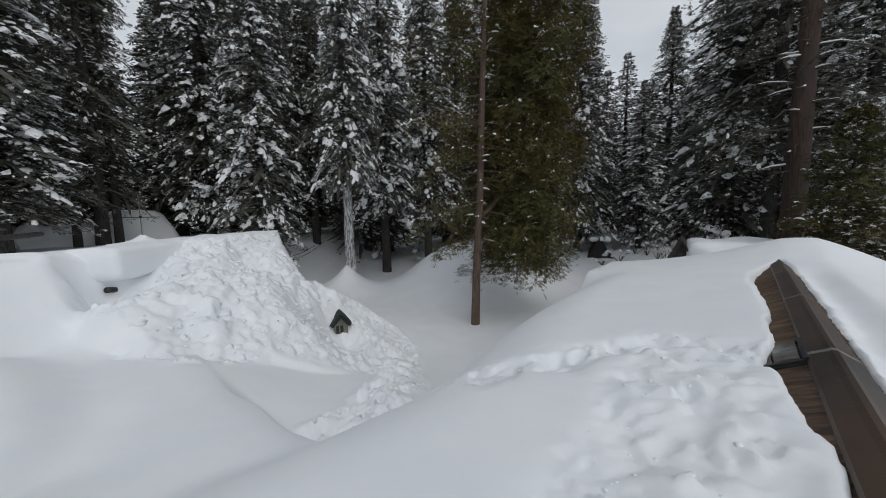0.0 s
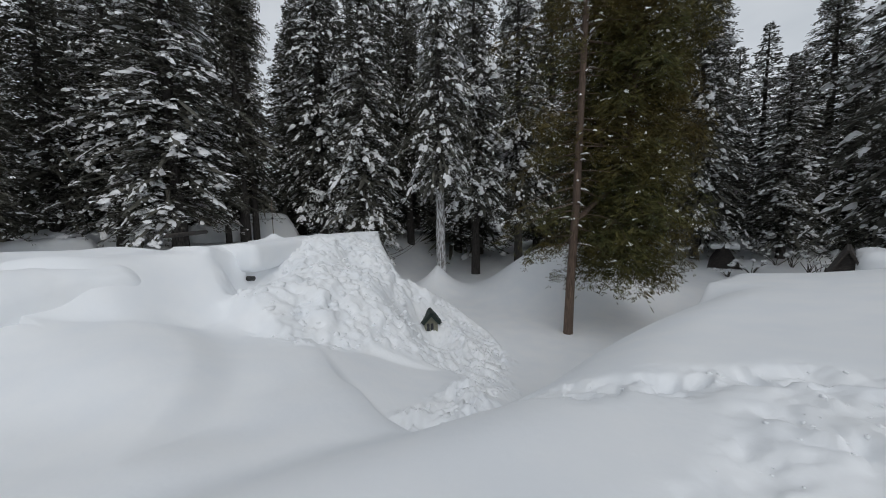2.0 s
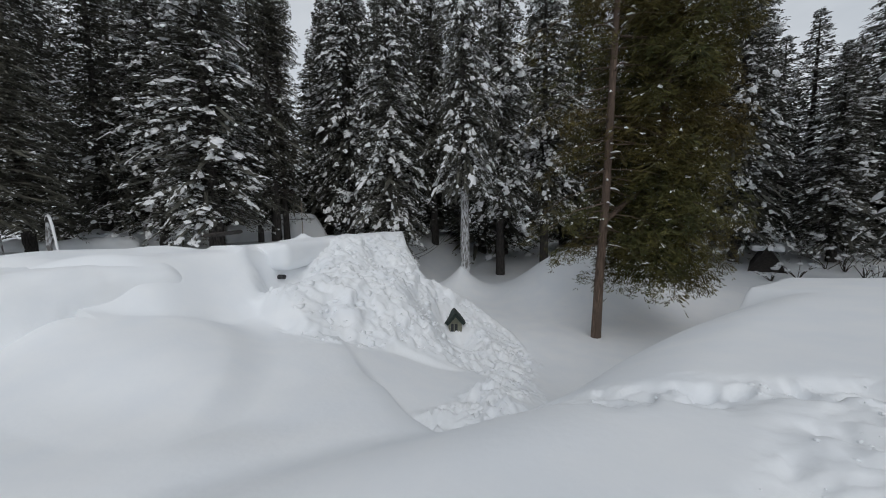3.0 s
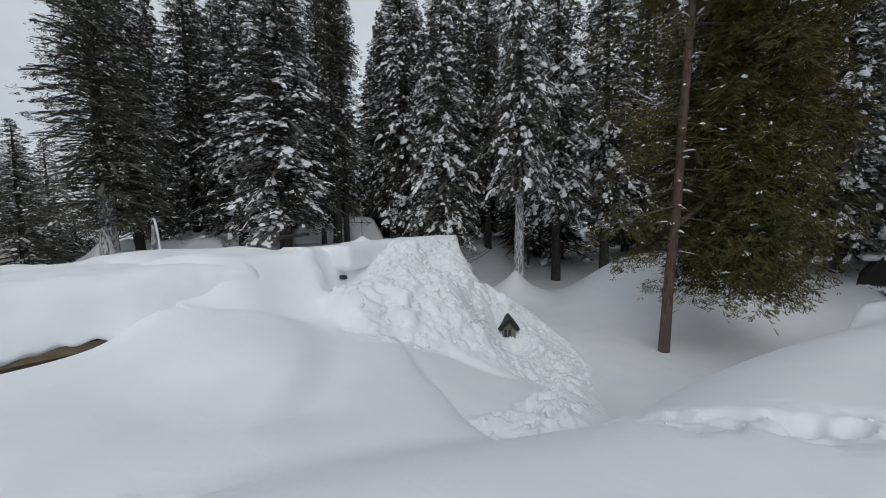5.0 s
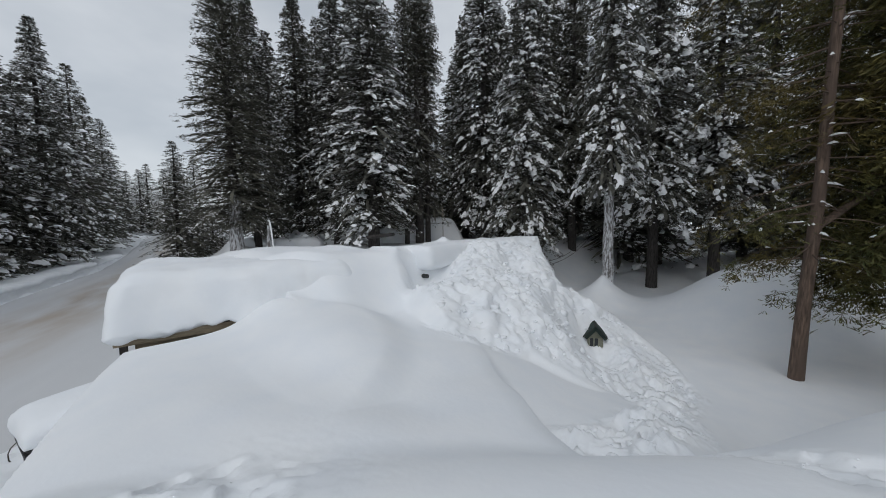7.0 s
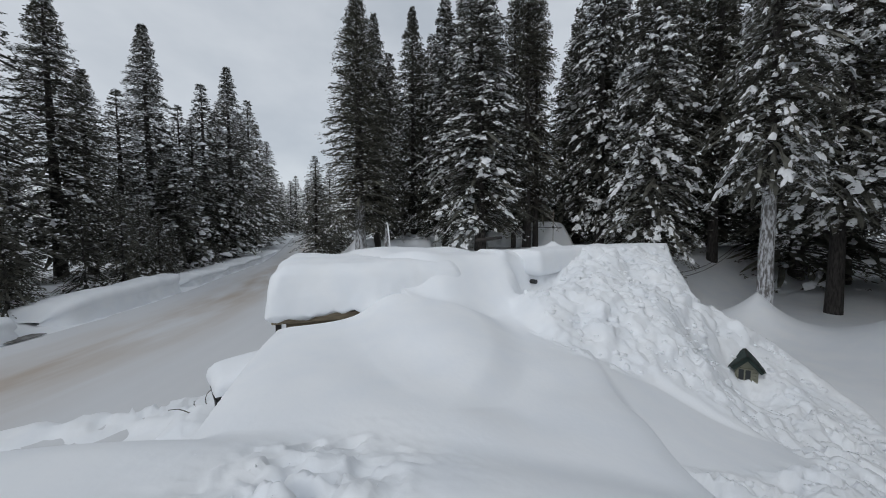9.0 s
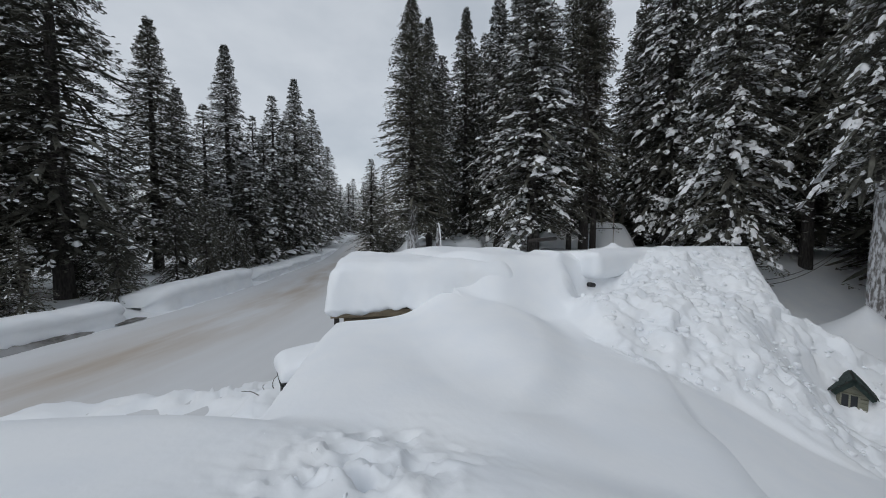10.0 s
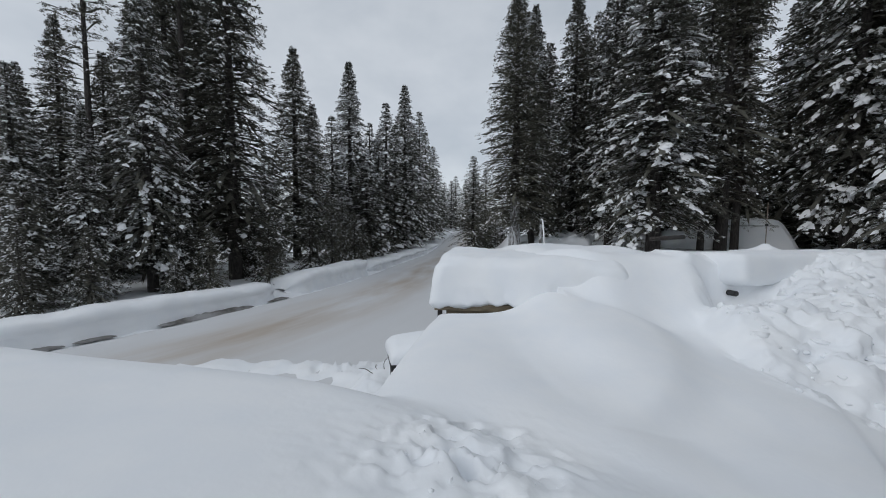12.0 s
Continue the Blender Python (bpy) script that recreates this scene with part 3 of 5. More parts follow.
def build_bank(x0, x1, height, back, seed):
    """One stretch of ploughed bank: a steep cut face to the road, a rounded top and a long back."""
    n = max(12, int(abs(x1 - x0) / 0.15))
    rng = np.random.default_rng(seed)
    shift, tall = rng.uniform(0, 50), rng.uniform(0, 50)
    prof = ((0.16, -0.25), (0.14, 0.05), (0.02, 0.14), (0.06, 0.27), (-0.06, 0.38), (0.0, 0.55), (0.09, 0.68), (0.06, 0.82), (-0.10, 0.95), (-0.45, 1.02), (-1.2, 1.0), (-2.2, 0.85), (-3.4, 0.6), (-4.8, 0.1))
    v, f = [], []
    for k in range(n + 1):
        e = k / n
        x = x0 + (x1 - x0) * e
        y = float(bank_line(np.array(x)))
        slope = -0.28 - 0.067 * math.exp(min(x + 35.6, 24) / 9)
        q = math.hypot(1, slope)
        end = min(1.0, (math.sin(math.pi * e) * 6) if 0 < e < 1 else 0.0) ** 0.5
        h = height * (0.85 + 0.6 * float(fbm(np.array(x * 0.35 + shift), np.array(0.3), seed, 3))) * (0.25 + 0.75 * end)
        out = 0.55 * float(fbm(np.array(x * 0.45 + tall), np.array(1.7), seed + 3, 3))
        for a, z in prof:
            wob = 0.10 * float(fbm(np.array(x * 2.0), np.array(a * 2.0 + z * 3), seed + 9, 2)) + (0.13 if z < 0.9 and a > -1 else 0.03) * float(fbm(np.array(x * 3.1), np.array(z * 9.0), seed + 12, 2))
            ac = (a if a > -1 else a * back) + out + wob
            if a > -1:
                ac -= 0.9 * (1 - end)
            v.append((x - slope / q * ac, y + ac / q, z * h + wob))
        if k:
            o, m = (k - 1) * len(prof), len(prof)
            f += [(o + j, o + m + j, o + m + j + 1, o + j + 1) for j in range(m - 1)]
    me = mesh("snow_bank", v, f, SNOW, True)
    me.flip_normals() if sum(p.normal.z for p in me.polygons) < 0 else None
    return tagged(new("snow_bank", me), "ploughed snow bank with a cut face along the road", "snow bank", "snow banks along the road")


build_bank(-12.0, -24.4, 1.25, 1.0, 101)
build_bank(-25.6, -36.0, 1.6, 1.0, 102)
build_bank(-37.0, -62.0, 1.1, 1.0, 103)
build_bank(-64.0, -110.0, 1.1, 1.0, 104)

# ---- conifers ----


def tube(points, radii, sides=8):
    """A tapered tube through the points: vertices and faces."""
    verts, faces = [], []
    for k, (p, r) in enumerate(zip(points, radii)):
        for j in range(sides):
            a = 2 * math.pi * j / sides
            verts.append((p[0] + r * math.cos(a), p[1] + r * math.sin(a), p[2]))
        if k:
            o = (k - 1) * sides
            faces += [(o + j, o + (j + 1) % sides, o + sides + (j + 1) % sides, o + sides + j) for j in range(sides)]
    return verts, faces


def crown_parts(seed, height, radius, clear, whorls, per_whorl, twigs, snow, lift=0.02, droop=0.52, shape=1.4, blade=0.03, ragged=0.22, lump=1.0,
                clumps=5, bare=0.0, limb_r=0.02, bare_side=None, web=0.12, sides=5, hang=0.3, tuft=0.24, ice=0.1, spread=2.2, shag=0.05, dust=0.4, sheet=True):
    """Branches of a conifer: limbs, needle fronds and the snow on them, as vertices and faces.
    clear: share of the height with no branches; shape: how the width falls off upwards; bare: share of bare limbs in the lower half;
    web: half width of a frond against its length; sheet: whether fronds have a closed middle; clumps: snow patches on each frond; ice: share of thick snow lumps; shag: how far tufts hang below the frond; dust: share of snow-coated tufts."""
    rng = np.random.default_rng(seed)
    n = whorls * per_whorl
    k = np.arange(n)
    t = np.clip((k // per_whorl + rng.uniform(-0.45, 0.45, n)) / whorls, 0, 0.995)
    h = height * (clear + (1 - clear) * t)
    az = k * 2.39996 + rng.uniform(-0.5, 0.5, n)
    length = radius * np.clip((1 - t**shape) * np.minimum(1, 0.80 + 1.6 * t), 0.02, 1) * rng.uniform(1 - 1.5 * ragged, 1 + ragged, n) + 0.16
    up = lift + 0.45 * t**2 + rng.uniform(-0.12, 0.12, n)
    down = droop * (1 - 0.45 * t) * rng.uniform(0.7, 1.3, n)
    d = np.stack([np.cos(az), np.sin(az)], 1)
    side = np.stack([-d[:, 1], d[:, 0], np.zeros(n)], 1)
    upz = np.array([0, 0, 1.0])
    is_bare = (t < 0.5) & (rng.uniform(0, 1, n) < bare)
    if bare_side is not None:
        is_bare |= np.cos(az - bare_side) > 0.45

    length = np.where(is_bare, 0.6 * length, length)
    bend, kink = rng.uniform(-0.28, 0.28, n), rng.uniform(0, 6.28, n)

    def along(i, s):
        r = length[i] * s
        b = length[i] * (bend[i] * s * s + 0.035 * np.sin(7 * s + kink[i]) * s)
        z = h[i] + length[i] * (up[i] * s - down[i] * s * s + 0.03 * np.sin(9 * s + 2 * kink[i]) * s)
        return np.stack([d[i, 0] * r - d[i, 1] * b, d[i, 1] * r + d[i, 0] * b, z], 1)

    def half_width(i, s):
        s = np.clip(s, 0.0, 1.0)
        return web * length[i] * (0.12 + 1.75 * s**0.8 * (1.08 - s)) + 0.03

    def on_frond(i, s, v):
        w = half_width(i, s)
        return along(i, s) + side[i] * (v * w)[:, None] - upz * (0.42 * np.abs(v) ** 1.3 * w)[:, None]

    # limbs: three-sided spikes
    s0 = np.zeros(n)
    a, b, c = along(k, s0), along(k, s0 + 0.5), along(k, s0 + 0.95)
    w = np.maximum(limb_r * (0.5 + length / max(radius, 0.1)), 0.006)
    ring = []
    for p, q in ((a, 1.0), (b, 0.6)):
        ring += [p + side * (w * q)[:, None], p - side * (w * q)[:, None], p + upz * (w * 1.4 * q)[:, None]]
    lv = np.stack(ring + [c], 1).reshape(-1, 3)
    lf = (np.array([[0, 1, 4, 3], [1, 2, 5, 4], [2, 0, 3, 5]])[None] + (k * 7)[:, None, None]).reshape(-1, 4).tolist()
    lf += (np.array([[3, 4, 6], [4, 5, 6], [5, 3, 6]])[None] + (k * 7)[:, None, None]).reshape(-1, 3).tolist()
    # the closed middle of each frond, with a ragged edge
    g = k[~is_bare]
    m = len(g)
    fv, ff = np.zeros((0, 3)), []
    if sheet:
        st = (0.04, 0.26, 0.48, 0.70, 0.92)
        rows = []
        for q, s in enumerate(st):
            for v in (-1, 0, 1):
                ss = np.clip(s + rng.uniform(-0.07, 0.07, m) + (0.05 if v else 0), 0, 1)
                rows.append(on_frond(g, ss, v * rng.uniform(0.15, 0.85, m) * (1.0 if q % 2 else 0.55)) + upz * rng.uniform(-0.05, 0.03, m)[:, None])
        fv = np.stack(rows, 1).reshape(-1, 3)
        loc = []
        for q in range(len(st) - 1):
            o = 3 * q
            loc += [[o, o + 1, o + 4, o + 3], [o + 1, o + 2, o + 5, o + 4]]
        ff = (np.array(loc)[None] + (np.arange(m) * 15)[:, None, None]).reshape(-1, 4).tolist()
    # tufts of needles on and round it: three narrow blades from one point
    i = np.repeat(g, twigs)
    m = len(i)
    s = rng.uniform(0.10, 1.0, m) ** 0.75
    v = rng.uniform(-1.05, 1.05, m) * spread
    p = on_frond(i, s, v) + upz * rng.normal(-0.4 * shag, shag, m)[:, None]
    out = d[i] * rng.uniform(0.4, 1.1, m)[:, None] + side[i, :2] * (v * 0.9 + rng.uniform(-0.4, 0.4, m))[:, None]
    out /= np.linalg.norm(out, axis=1)[:, None] + 1e-6
    dz = np.where(rng.uniform(0, 1, m) < hang, rng.uniform(-1.3, -0.5, m), rng.uniform(-0.55, 0.25, m))
    tw = tuft * rng.uniform(0.55, 1.2, m) * np.clip(0.35 + length[i] * 0.4, 0.4, 1)
    tips = [p]
    for turn in (-0.62, 0.0, 0.62):
        ang = turn + rng.uniform(-0.25, 0.25, m)
        o = np.stack([out[:, 0] * np.cos(ang) - out[:, 1] * np.sin(ang), out[:, 1] * np.cos(ang) + out[:, 0] * np.sin(ang), dz + rng.uniform(-0.25, 0.25, m)], 1)
        o /= np.linalg.norm(o, axis=1)[:, None]
        c = np.cross(o, upz + rng.uniform(-0.8, 0.8, (m, 3)))
        c /= np.linalg.norm(c, axis=1)[:, None] + 1e-6
        far = p + o * (tw * rng.uniform(0.7, 1.15, m))[:, None]
        bw = (blade * rng.uniform(0.6, 1.3, m))[:, None]
        tips += [far + c * bw, far - c * bw]
    tv = np.stack(tips, 1)
    load = np.clip(snow * (0.25 + 1.5 * rng.uniform(0, 1, n)) * (0.7 + 0.6 * np.sin(h * 1.1 + 2 * np.sin(az * 2 + seed))), 0, 1)
    patchy = 0.5 + 0.5 * np.sin(p[:, 0] * 4.1 + 1.3 * np.sin(p[:, 2] * 2.9)) * np.sin(p[:, 1] * 4.3 + 1.7 * np.sin(p[:, 2] * 3.7 + 1))
    coated = (dz > -0.55) & (rng.uniform(0, 1, m) < dust * load[i] * 2 * patchy)
    fan = np.array([[0, 1, 2], [0, 3, 4], [0, 5, 6]])
    tf = fan[None] + (np.arange((~coated).sum()) * 7)[:, None, None] + len(fv)
    fv, ff = np.concatenate([fv, tv[~coated].reshape(-1, 3)]), ff + tf.reshape(-1, 3).tolist()
    # snow-coated tufts: the same blades, thicker and lying on top
    cv = tv[coated] + upz * 0.05
    for e in (1, 3, 5):
        mid, gap = 0.5 * (cv[:, e] + cv[:, e + 1]), 0.9 * (cv[:, e] - cv[:, e + 1])
        mid = cv[:, 0] + 0.85 * (mid - cv[:, 0])
        cv[:, e], cv[:, e + 1] = mid + gap, mid - gap
    cf = (fan[None] + (np.arange(len(cv)) * 7)[:, None, None]).reshape(-1, 3)
    cv = cv.reshape(-1, 3)
    # snow: uneven patches that bend over the fronds, thicker lumps among them
    j = np.repeat(k, clumps)
    j = j[(rng.uniform(0, 1, len(j)) < load[j]) & ~is_bare[j]]
    q = len(j)
    sc = 0.16 + 0.84 * rng.uniform(0, 1, q) ** 0.6
    vc = rng.uniform(-1.0, 1.0, q) * spread * 0.6
    thick = rng.uniform(0, 1, q) < ice
    grow = lump * np.clip(0.35 + 0.35 * length[j], 0.4, 1.0)
    ra = grow * 0.060 * 4.4 ** (rng.uniform(0, 1, q) ** 1.2) * np.where(thick, 1.2, 1.0)
    rb = ra * rng.uniform(0.5, 1.0, q)
    hi = grow * np.where(thick, rng.uniform(0.12, 0.22, q), rng.uniform(0.04, 0.11, q))
    twist = rng.uniform(-1.3, 1.3, q)
    sv_rows = []

    def patch(cx, cy, z):
        x = cx * np.cos(twist) - cy * np.sin(twist)
        y = cy * np.cos(twist) + cx * np.sin(twist)
        wv = np.maximum(half_width(j, sc), 0.05)
        s_ = sc + x / length[j]
        over = np.maximum(s_ - 1.0, 0) * length[j]
        return on_frond(j, np.minimum(s_, 1.0 + 0.3 * (s_ - 1)), np.clip(vc + y / wv, -1.3 * spread, 1.3 * spread)) + upz * (z - 0.5 * over)[:, None]

    for rad in (0.58, 1.0):
        for e in range(sides):
            ang = 2 * math.pi * e / sides + (0.5 if rad < 1 else 0)
            wob = rad * rng.uniform(0.55, 1.35, q)
            sv_rows.append(patch(ra * math.cos(ang) * wob, rb * math.sin(ang) * wob, hi * rng.uniform(0.6, 1.0, q) if rad < 1 else 0.01 - hi * rng.uniform(0.0, 0.5, q)))
    sv_rows.append(patch(0 * ra, 0 * ra, hi))
    sv = np.stack(sv_rows, 1).reshape(-1, 3)
    loc = []
    for e in range(sides):
        u = (e + 1) % sides
        loc += [[2 * sides, e, u], [e, sides + e, sides + u], [e, sides + u, u]]
    sf = (np.array(loc)[None] + (np.arange(q) * (2 * sides + 1))[:, None, None]).reshape(-1, 3)
    sf, sv = np.concatenate([sf, cf + len(sv)]), np.concatenate([sv, cv])
    # thin snow along the bare limbs
    e = k[is_bare & (rng.uniform(0, 1, n) < 0.45)]
    if len(e):
        u0 = rng.uniform(0.02, 0.2, len(e))
        u1 = u0 + rng.uniform(0.15, 0.5, len(e))
        fat = rng.uniform(0.018, 0.042, len(e))[:, None]
        strip = [along(e, u0 + (u1 - u0) * f) + upz * (0.02 + o * fat) + side[e] * t_ * fat for f, o, t_ in
                 ((0, 0, 1), (0, 0, -1), (0.1, 1.6, 0), (0.55, 0, 1.1), (0.55, 0, -1.1), (0.55, 1.8, 0), (1, 0, 0))]
        loc = np.array([[0, 3, 2], [2, 3, 5], [2, 5, 1], [1, 5, 4], [3, 6, 5], [5, 6, 4]])
        sf = np.concatenate([sf, (loc[None] + (np.arange(len(e)) * 7)[:, None, None]).reshape(-1, 3) + len(sv)])
        sv = np.concatenate([sv, np.stack(strip, 1).reshape(-1, 3)])
    return (lv, lf), (fv, ff), (sv, sf)


def conifer(name, label, category, seed, height, radius, trunk_r, bark, green, group, trunk_low=0.0, lean=0.0, **how):
    """A conifer at the origin: trunk, limbs, needles and the snow on them."""
    tree = thing(name, label, category, group)
    rng = random.Random(seed)
    levels = 9
    pts, rad = [], []
    for k in range(levels):
        f = k / (levels - 1)
        pts.append((lean * height * f * f + rng.uniform(-0.03, 0.03), rng.uniform(-0.03, 0.03), -0.9 + (height + 0.7) * f))
        rad.append(trunk_r * ((1 - f) ** 0.85) + 0.015 + (0.12 * trunk_r if k == 0 else 0))
    v, f = tube(pts, rad, 10)
    piece("trunk", mesh("trunk", v, f, BARK_GREY if bark is BARK_PALE else bark, True), tree)
    if bark is BARK_PALE:
        low = [(p[0], p[1], -0.9 + (height * 0.20 + 0.9) * k / 4) for k, p in enumerate(pts[:5])]
        v, f = tube(low, [trunk_r * (1.14 - 0.075 * k) + 0.02 for k in range(5)], 10)
        piece("frosted_trunk_base", mesh("frosted_trunk_base", v, f, bark, True), tree, "pale frost and snow plastered on the bark")
    limbs, needles, snow_pads = crown_parts(seed, height, radius, **how)
    tagged(piece("branchwork", mesh("branchwork", limbs[0], limbs[1], TWIG if bark is not BARK_RED else BARK_RED), tree), kind="stuff")
    tagged(piece("crown", mesh("crown", needles[0], needles[1], green), tree), kind="stuff")
    tagged(piece("branch_snow", mesh("branch_snow", snow_pads[0], snow_pads[1], TREE_SNOW, True), tree, "white snow lying on the branches"), kind="stuff")
    return tree


FOREST = "trees of the surrounding forest"
protos = {}


def plant(kind, az, r, height, wide=1.0, z=None, turn=None):
    """Sets a tree of that kind at a place of the plan; the first one is the original, the others are copies."""
    make, unit = KINDS[kind]
    x, y = polar(az, r)
    z = ground_at(x, y) if z is None else z
    s = height / unit
    spin = radians(turn if turn is not None else (az * 47.3 + r * 31.7) % 360)
    m = Matrix.LocRotScale((x, y, z - 0.1), Euler((0, 0, spin)), (s * wide, s * wide, s))
    if kind not in protos:
        protos[kind] = make()
        protos[kind].matrix_basis = m
        return protos[kind]
    ob = copy_thing(protos[kind], Matrix())
    ob.matrix_basis = m
    return ob


def snowy_fir(seed, **more):
    how = dict(clear=0.09, whorls=60, per_whorl=8, twigs=26, snow=0.72, clumps=13, lump=0.9, ice=0.12)
    how.update(more)
    return conifer("fir_tree", "tall fir with thick white snow on drooping branches", "fir tree", seed, 24, 2.9, 0.32, BARK_GREY, FIR_GREEN, FOREST, **how)


def dark_fir(seed, **more):
    how = dict(clear=0.10, whorls=58, per_whorl=8, twigs=25, snow=0.38, clumps=8, lump=0.75, ice=0.05, shape=1.5)
    how.update(more)
    return conifer("fir_tree", "tall dark fir with thin snow on its branches", "fir tree", seed, 24, 2.9, 0.32, BARK_GREY, FIR_DARK, FOREST, **how)


def far_fir(seed, snow, radius=3.2):
    return conifer("fir_tree", "distant dark fir dusted with snow in dense forest", "fir tree", seed, 24, radius, 0.3, BARK_GREY, FIR_DARK, FOREST,
                   clear=0.06, whorls=44, per_whorl=7, twigs=8, snow=snow, clumps=4, lump=1.2, tuft=0.40, blade=0.05, web=0.15, sides=4, ice=0.05)


KINDS = {
    "snow_a": (lambda: snowy_fir(11), 24),
    "snow_b": (lambda: snowy_fir(12, clear=0.10, shape=1.7, droop=0.62, snow=0.62), 24),
    "snow_c": (lambda: snowy_fir(13, clear=0.08, droop=0.6, snow=0.62, lump=0.85), 24),
    "plastered": (lambda: conifer("fir_tree", "snow-plastered fir with a frosted pale trunk", "fir tree", 14, 24, 2.5, 0.30, BARK_PALE, FIR_GREEN,
                                  FOREST, clear=0.22, whorls=52, per_whorl=8, twigs=24, snow=0.68, clumps=12, lump=0.85, ice=0.2, droop=0.6, ragged=0.35), 24),
    "high_a": (lambda: snowy_fir(15, clear=0.19, whorls=52, snow=0.62), 24),
    "high_b": (lambda: dark_fir(23, clear=0.20, whorls=50), 24),
    "dark_a": (lambda: dark_fir(21), 24),
    "dark_b": (lambda: dark_fir(22, clear=0.14, bare=0.7, snow=0.30, limb_r=0.03), 24),
    "cedar": (lambda: conifer("cedar_tree", "big dark cedar with frosted pale lower trunk", "cedar tree", 31, 20, 2.7, 0.42, BARK_PALE, FIR_DARK, FOREST,
                              clear=0.10, whorls=66, per_whorl=9, twigs=26, snow=0.34, clumps=6, lump=0.42, ice=0.0, shape=2.2, lift=0.15, droop=0.4, blade=0.022,
                              tuft=0.27, ragged=0.25, shag=0.08, dust=0.35), 20),
    "far_a": (lambda: far_fir(41, 0.42), 24),
    "far_b": (lambda: far_fir(42, 0.60), 24),
    "far_c": (lambda: far_fir(43, 0.28), 24),
    "thicket": (lambda: conifer("young_fir", "dense young dark fir filling gaps in the forest", "fir tree", 52, 9, 1.9, 0.10, BARK_GREY, FIR_DARK, FOREST,
                                clear=0.0, whorls=26, per_whorl=7, twigs=9, snow=0.40, clumps=4, lump=0.8, sides=4, blade=0.04), 9),
    "green_fir": (lambda: conifer("young_fir", "young green fir with little snow beside a thick trunk", "fir tree", 53, 7, 1.9, 0.10, BARK_GREY, CEDAR_GREEN, FOREST,
                                  clear=0.04, whorls=30, per_whorl=8, twigs=80, snow=0.25, clumps=5, lump=0.6, blade=0.014, tuft=0.16, droop=0.25, sheet=False), 7),
    "sapling": (lambda: conifer("young_fir", "young fir weighed down by snow", "fir tree", 51, 7, 1.3, 0.10, BARK_GREY, FIR_GREEN, FOREST,
                                clear=0.03, whorls=30, per_whorl=7, twigs=14, snow=0.8, clumps=5, lump=0.85, ice=0.2), 7),
    "pine": (lambda: conifer("pine_tree", "tall sparse pine with bare lower limbs", "pine tree", 61, 26, 2.4, 0.30, BARK_GREY, FIR_DARK, FOREST,
                             clear=0.22, whorls=30, per_whorl=5, twigs=34, snow=0.25, clumps=3, lump=0.7, lift=0.2, droop=0.25, bare=0.5, ragged=0.4, shape=2.5), 26),
}


def plant_to(kind, az, r, rise, wide=1.0, **more):
    """A tree whose tip stands at that angle above the horizon, seen from the walk's start."""
    x, y = polar(az, r)
    return plant(kind, az, r, 5.1 + r * math.tan(radians(rise)) - ground_at(x, y), wide, **more)


# front row behind the far house, from the road to the tall trunk
plant_to("cedar", 72.0, 27.3, 32.8, 1.0)
plant_to("dark_a", 69.3, 30, 30.7, 1.1)
plant_to("dark_a", 63.2, 33, 31.8, 1.15)
plant_to("snow_c", 57.9, 32, 33.5, 1.25)
plant_to("snow_a", 52.4, 27, 40, 1.3)
plant_to("snow_c", 55.2, 36, 33, 0.9)
plant_to("dark_b", 44.8, 31, 39, 1.0)
plant_to("dark_b", 46.9, 30, 36, 0.65)
plant_to("dark_b", 43.4, 32, 37, 0.7)
plant_to("far_c", 39.0, 52, 24.2, 1.0)
plant_to("snow_b", 34.0, 33, 40, 0.95)
plant_to("snow_a", 27.4, 27, 42, 0.92, turn=130)
plant_to("high_b", 24.2, 34, 40, 0.85)
plant("plastered", 15.3, 22.5, 27, 0.85)
plant("high_b", 20.2, 34, 30, 0.85)
plant("high_a", 9.4, 29, 30, 0.9)
plant("high_a", 2.5, 31, 30, 0.95)
plant("dark_b", -2.5, 36, 30, 1.0)
plant("high_b", -11.0, 30, 29, 0.95)
plant("snow_c", -21.6, 33, 27, 0.9)
plant_to("far_b", -27.7, 50, 21.2, 1.45)
plant("snow_b", -29.9, 35, 14.5, 1.4)
plant_to("dark_a", -33.0, 44, 24.9, 1.3)
plant_to("far_b", -25.2, 60, 19.5, 1.5)
plant_to("far_a", -30.8, 62, 17.5, 1.6)
plant("snow_b", -39.6, 27, 26, 1.15)
plant("snow_a", -50.5, 26, 25, 1.1)
plant_to("far_a", 78.4, 48, 11.3, 1.7)
plant_to("far_c", 76.3, 60, 9.5, 1.7)
# across the road
plant_to("far_a", 84.9, 95, 12.8, 1.6)
plant_to("far_b", 87.2, 80, 18.0, 1.45)
plant_to("snow_c", 89.6, 66, 21.6, 1.35)
plant_to("far_b", 92.6, 60, 19.0, 1.5)
plant_to("sapling", 95.8, 50, 9.5, 1.6)
plant_to("snow_c", 98.3, 55, 24.0, 1.3)
plant_to("far_b", 101.0, 52, 16.5, 1.5)
plant_to("dark_a", 103.8, 49, 17.8, 1.5)
plant_to("dark_a", 106.3, 46, 24.5, 1.4)
plant_to("far_c", 110.5, 44, 11.0, 1.3)
plant("dark_a", 114.5, 32, 29, 1.25)
plant("pine", 119.6, 34, 32, 1.1)
plant("snow_b", 123.5, 29, 20, 1.1)
plant("dark_b", 121.3, 36, 29, 1.1)
plant("dark_a", 117.6, 37, 26, 1.0)
plant("pine", 128.3, 36, 29, 0.8)
plant_to("dark_a", 130.6, 38, 21.3, 1.15)
plant("snow_c", 134.0, 30, 13, 1.25)
plant("snow_c", 129.0, 28, 11, 1.2)
plant("dark_a", 138.5, 32, 15, 1.2)
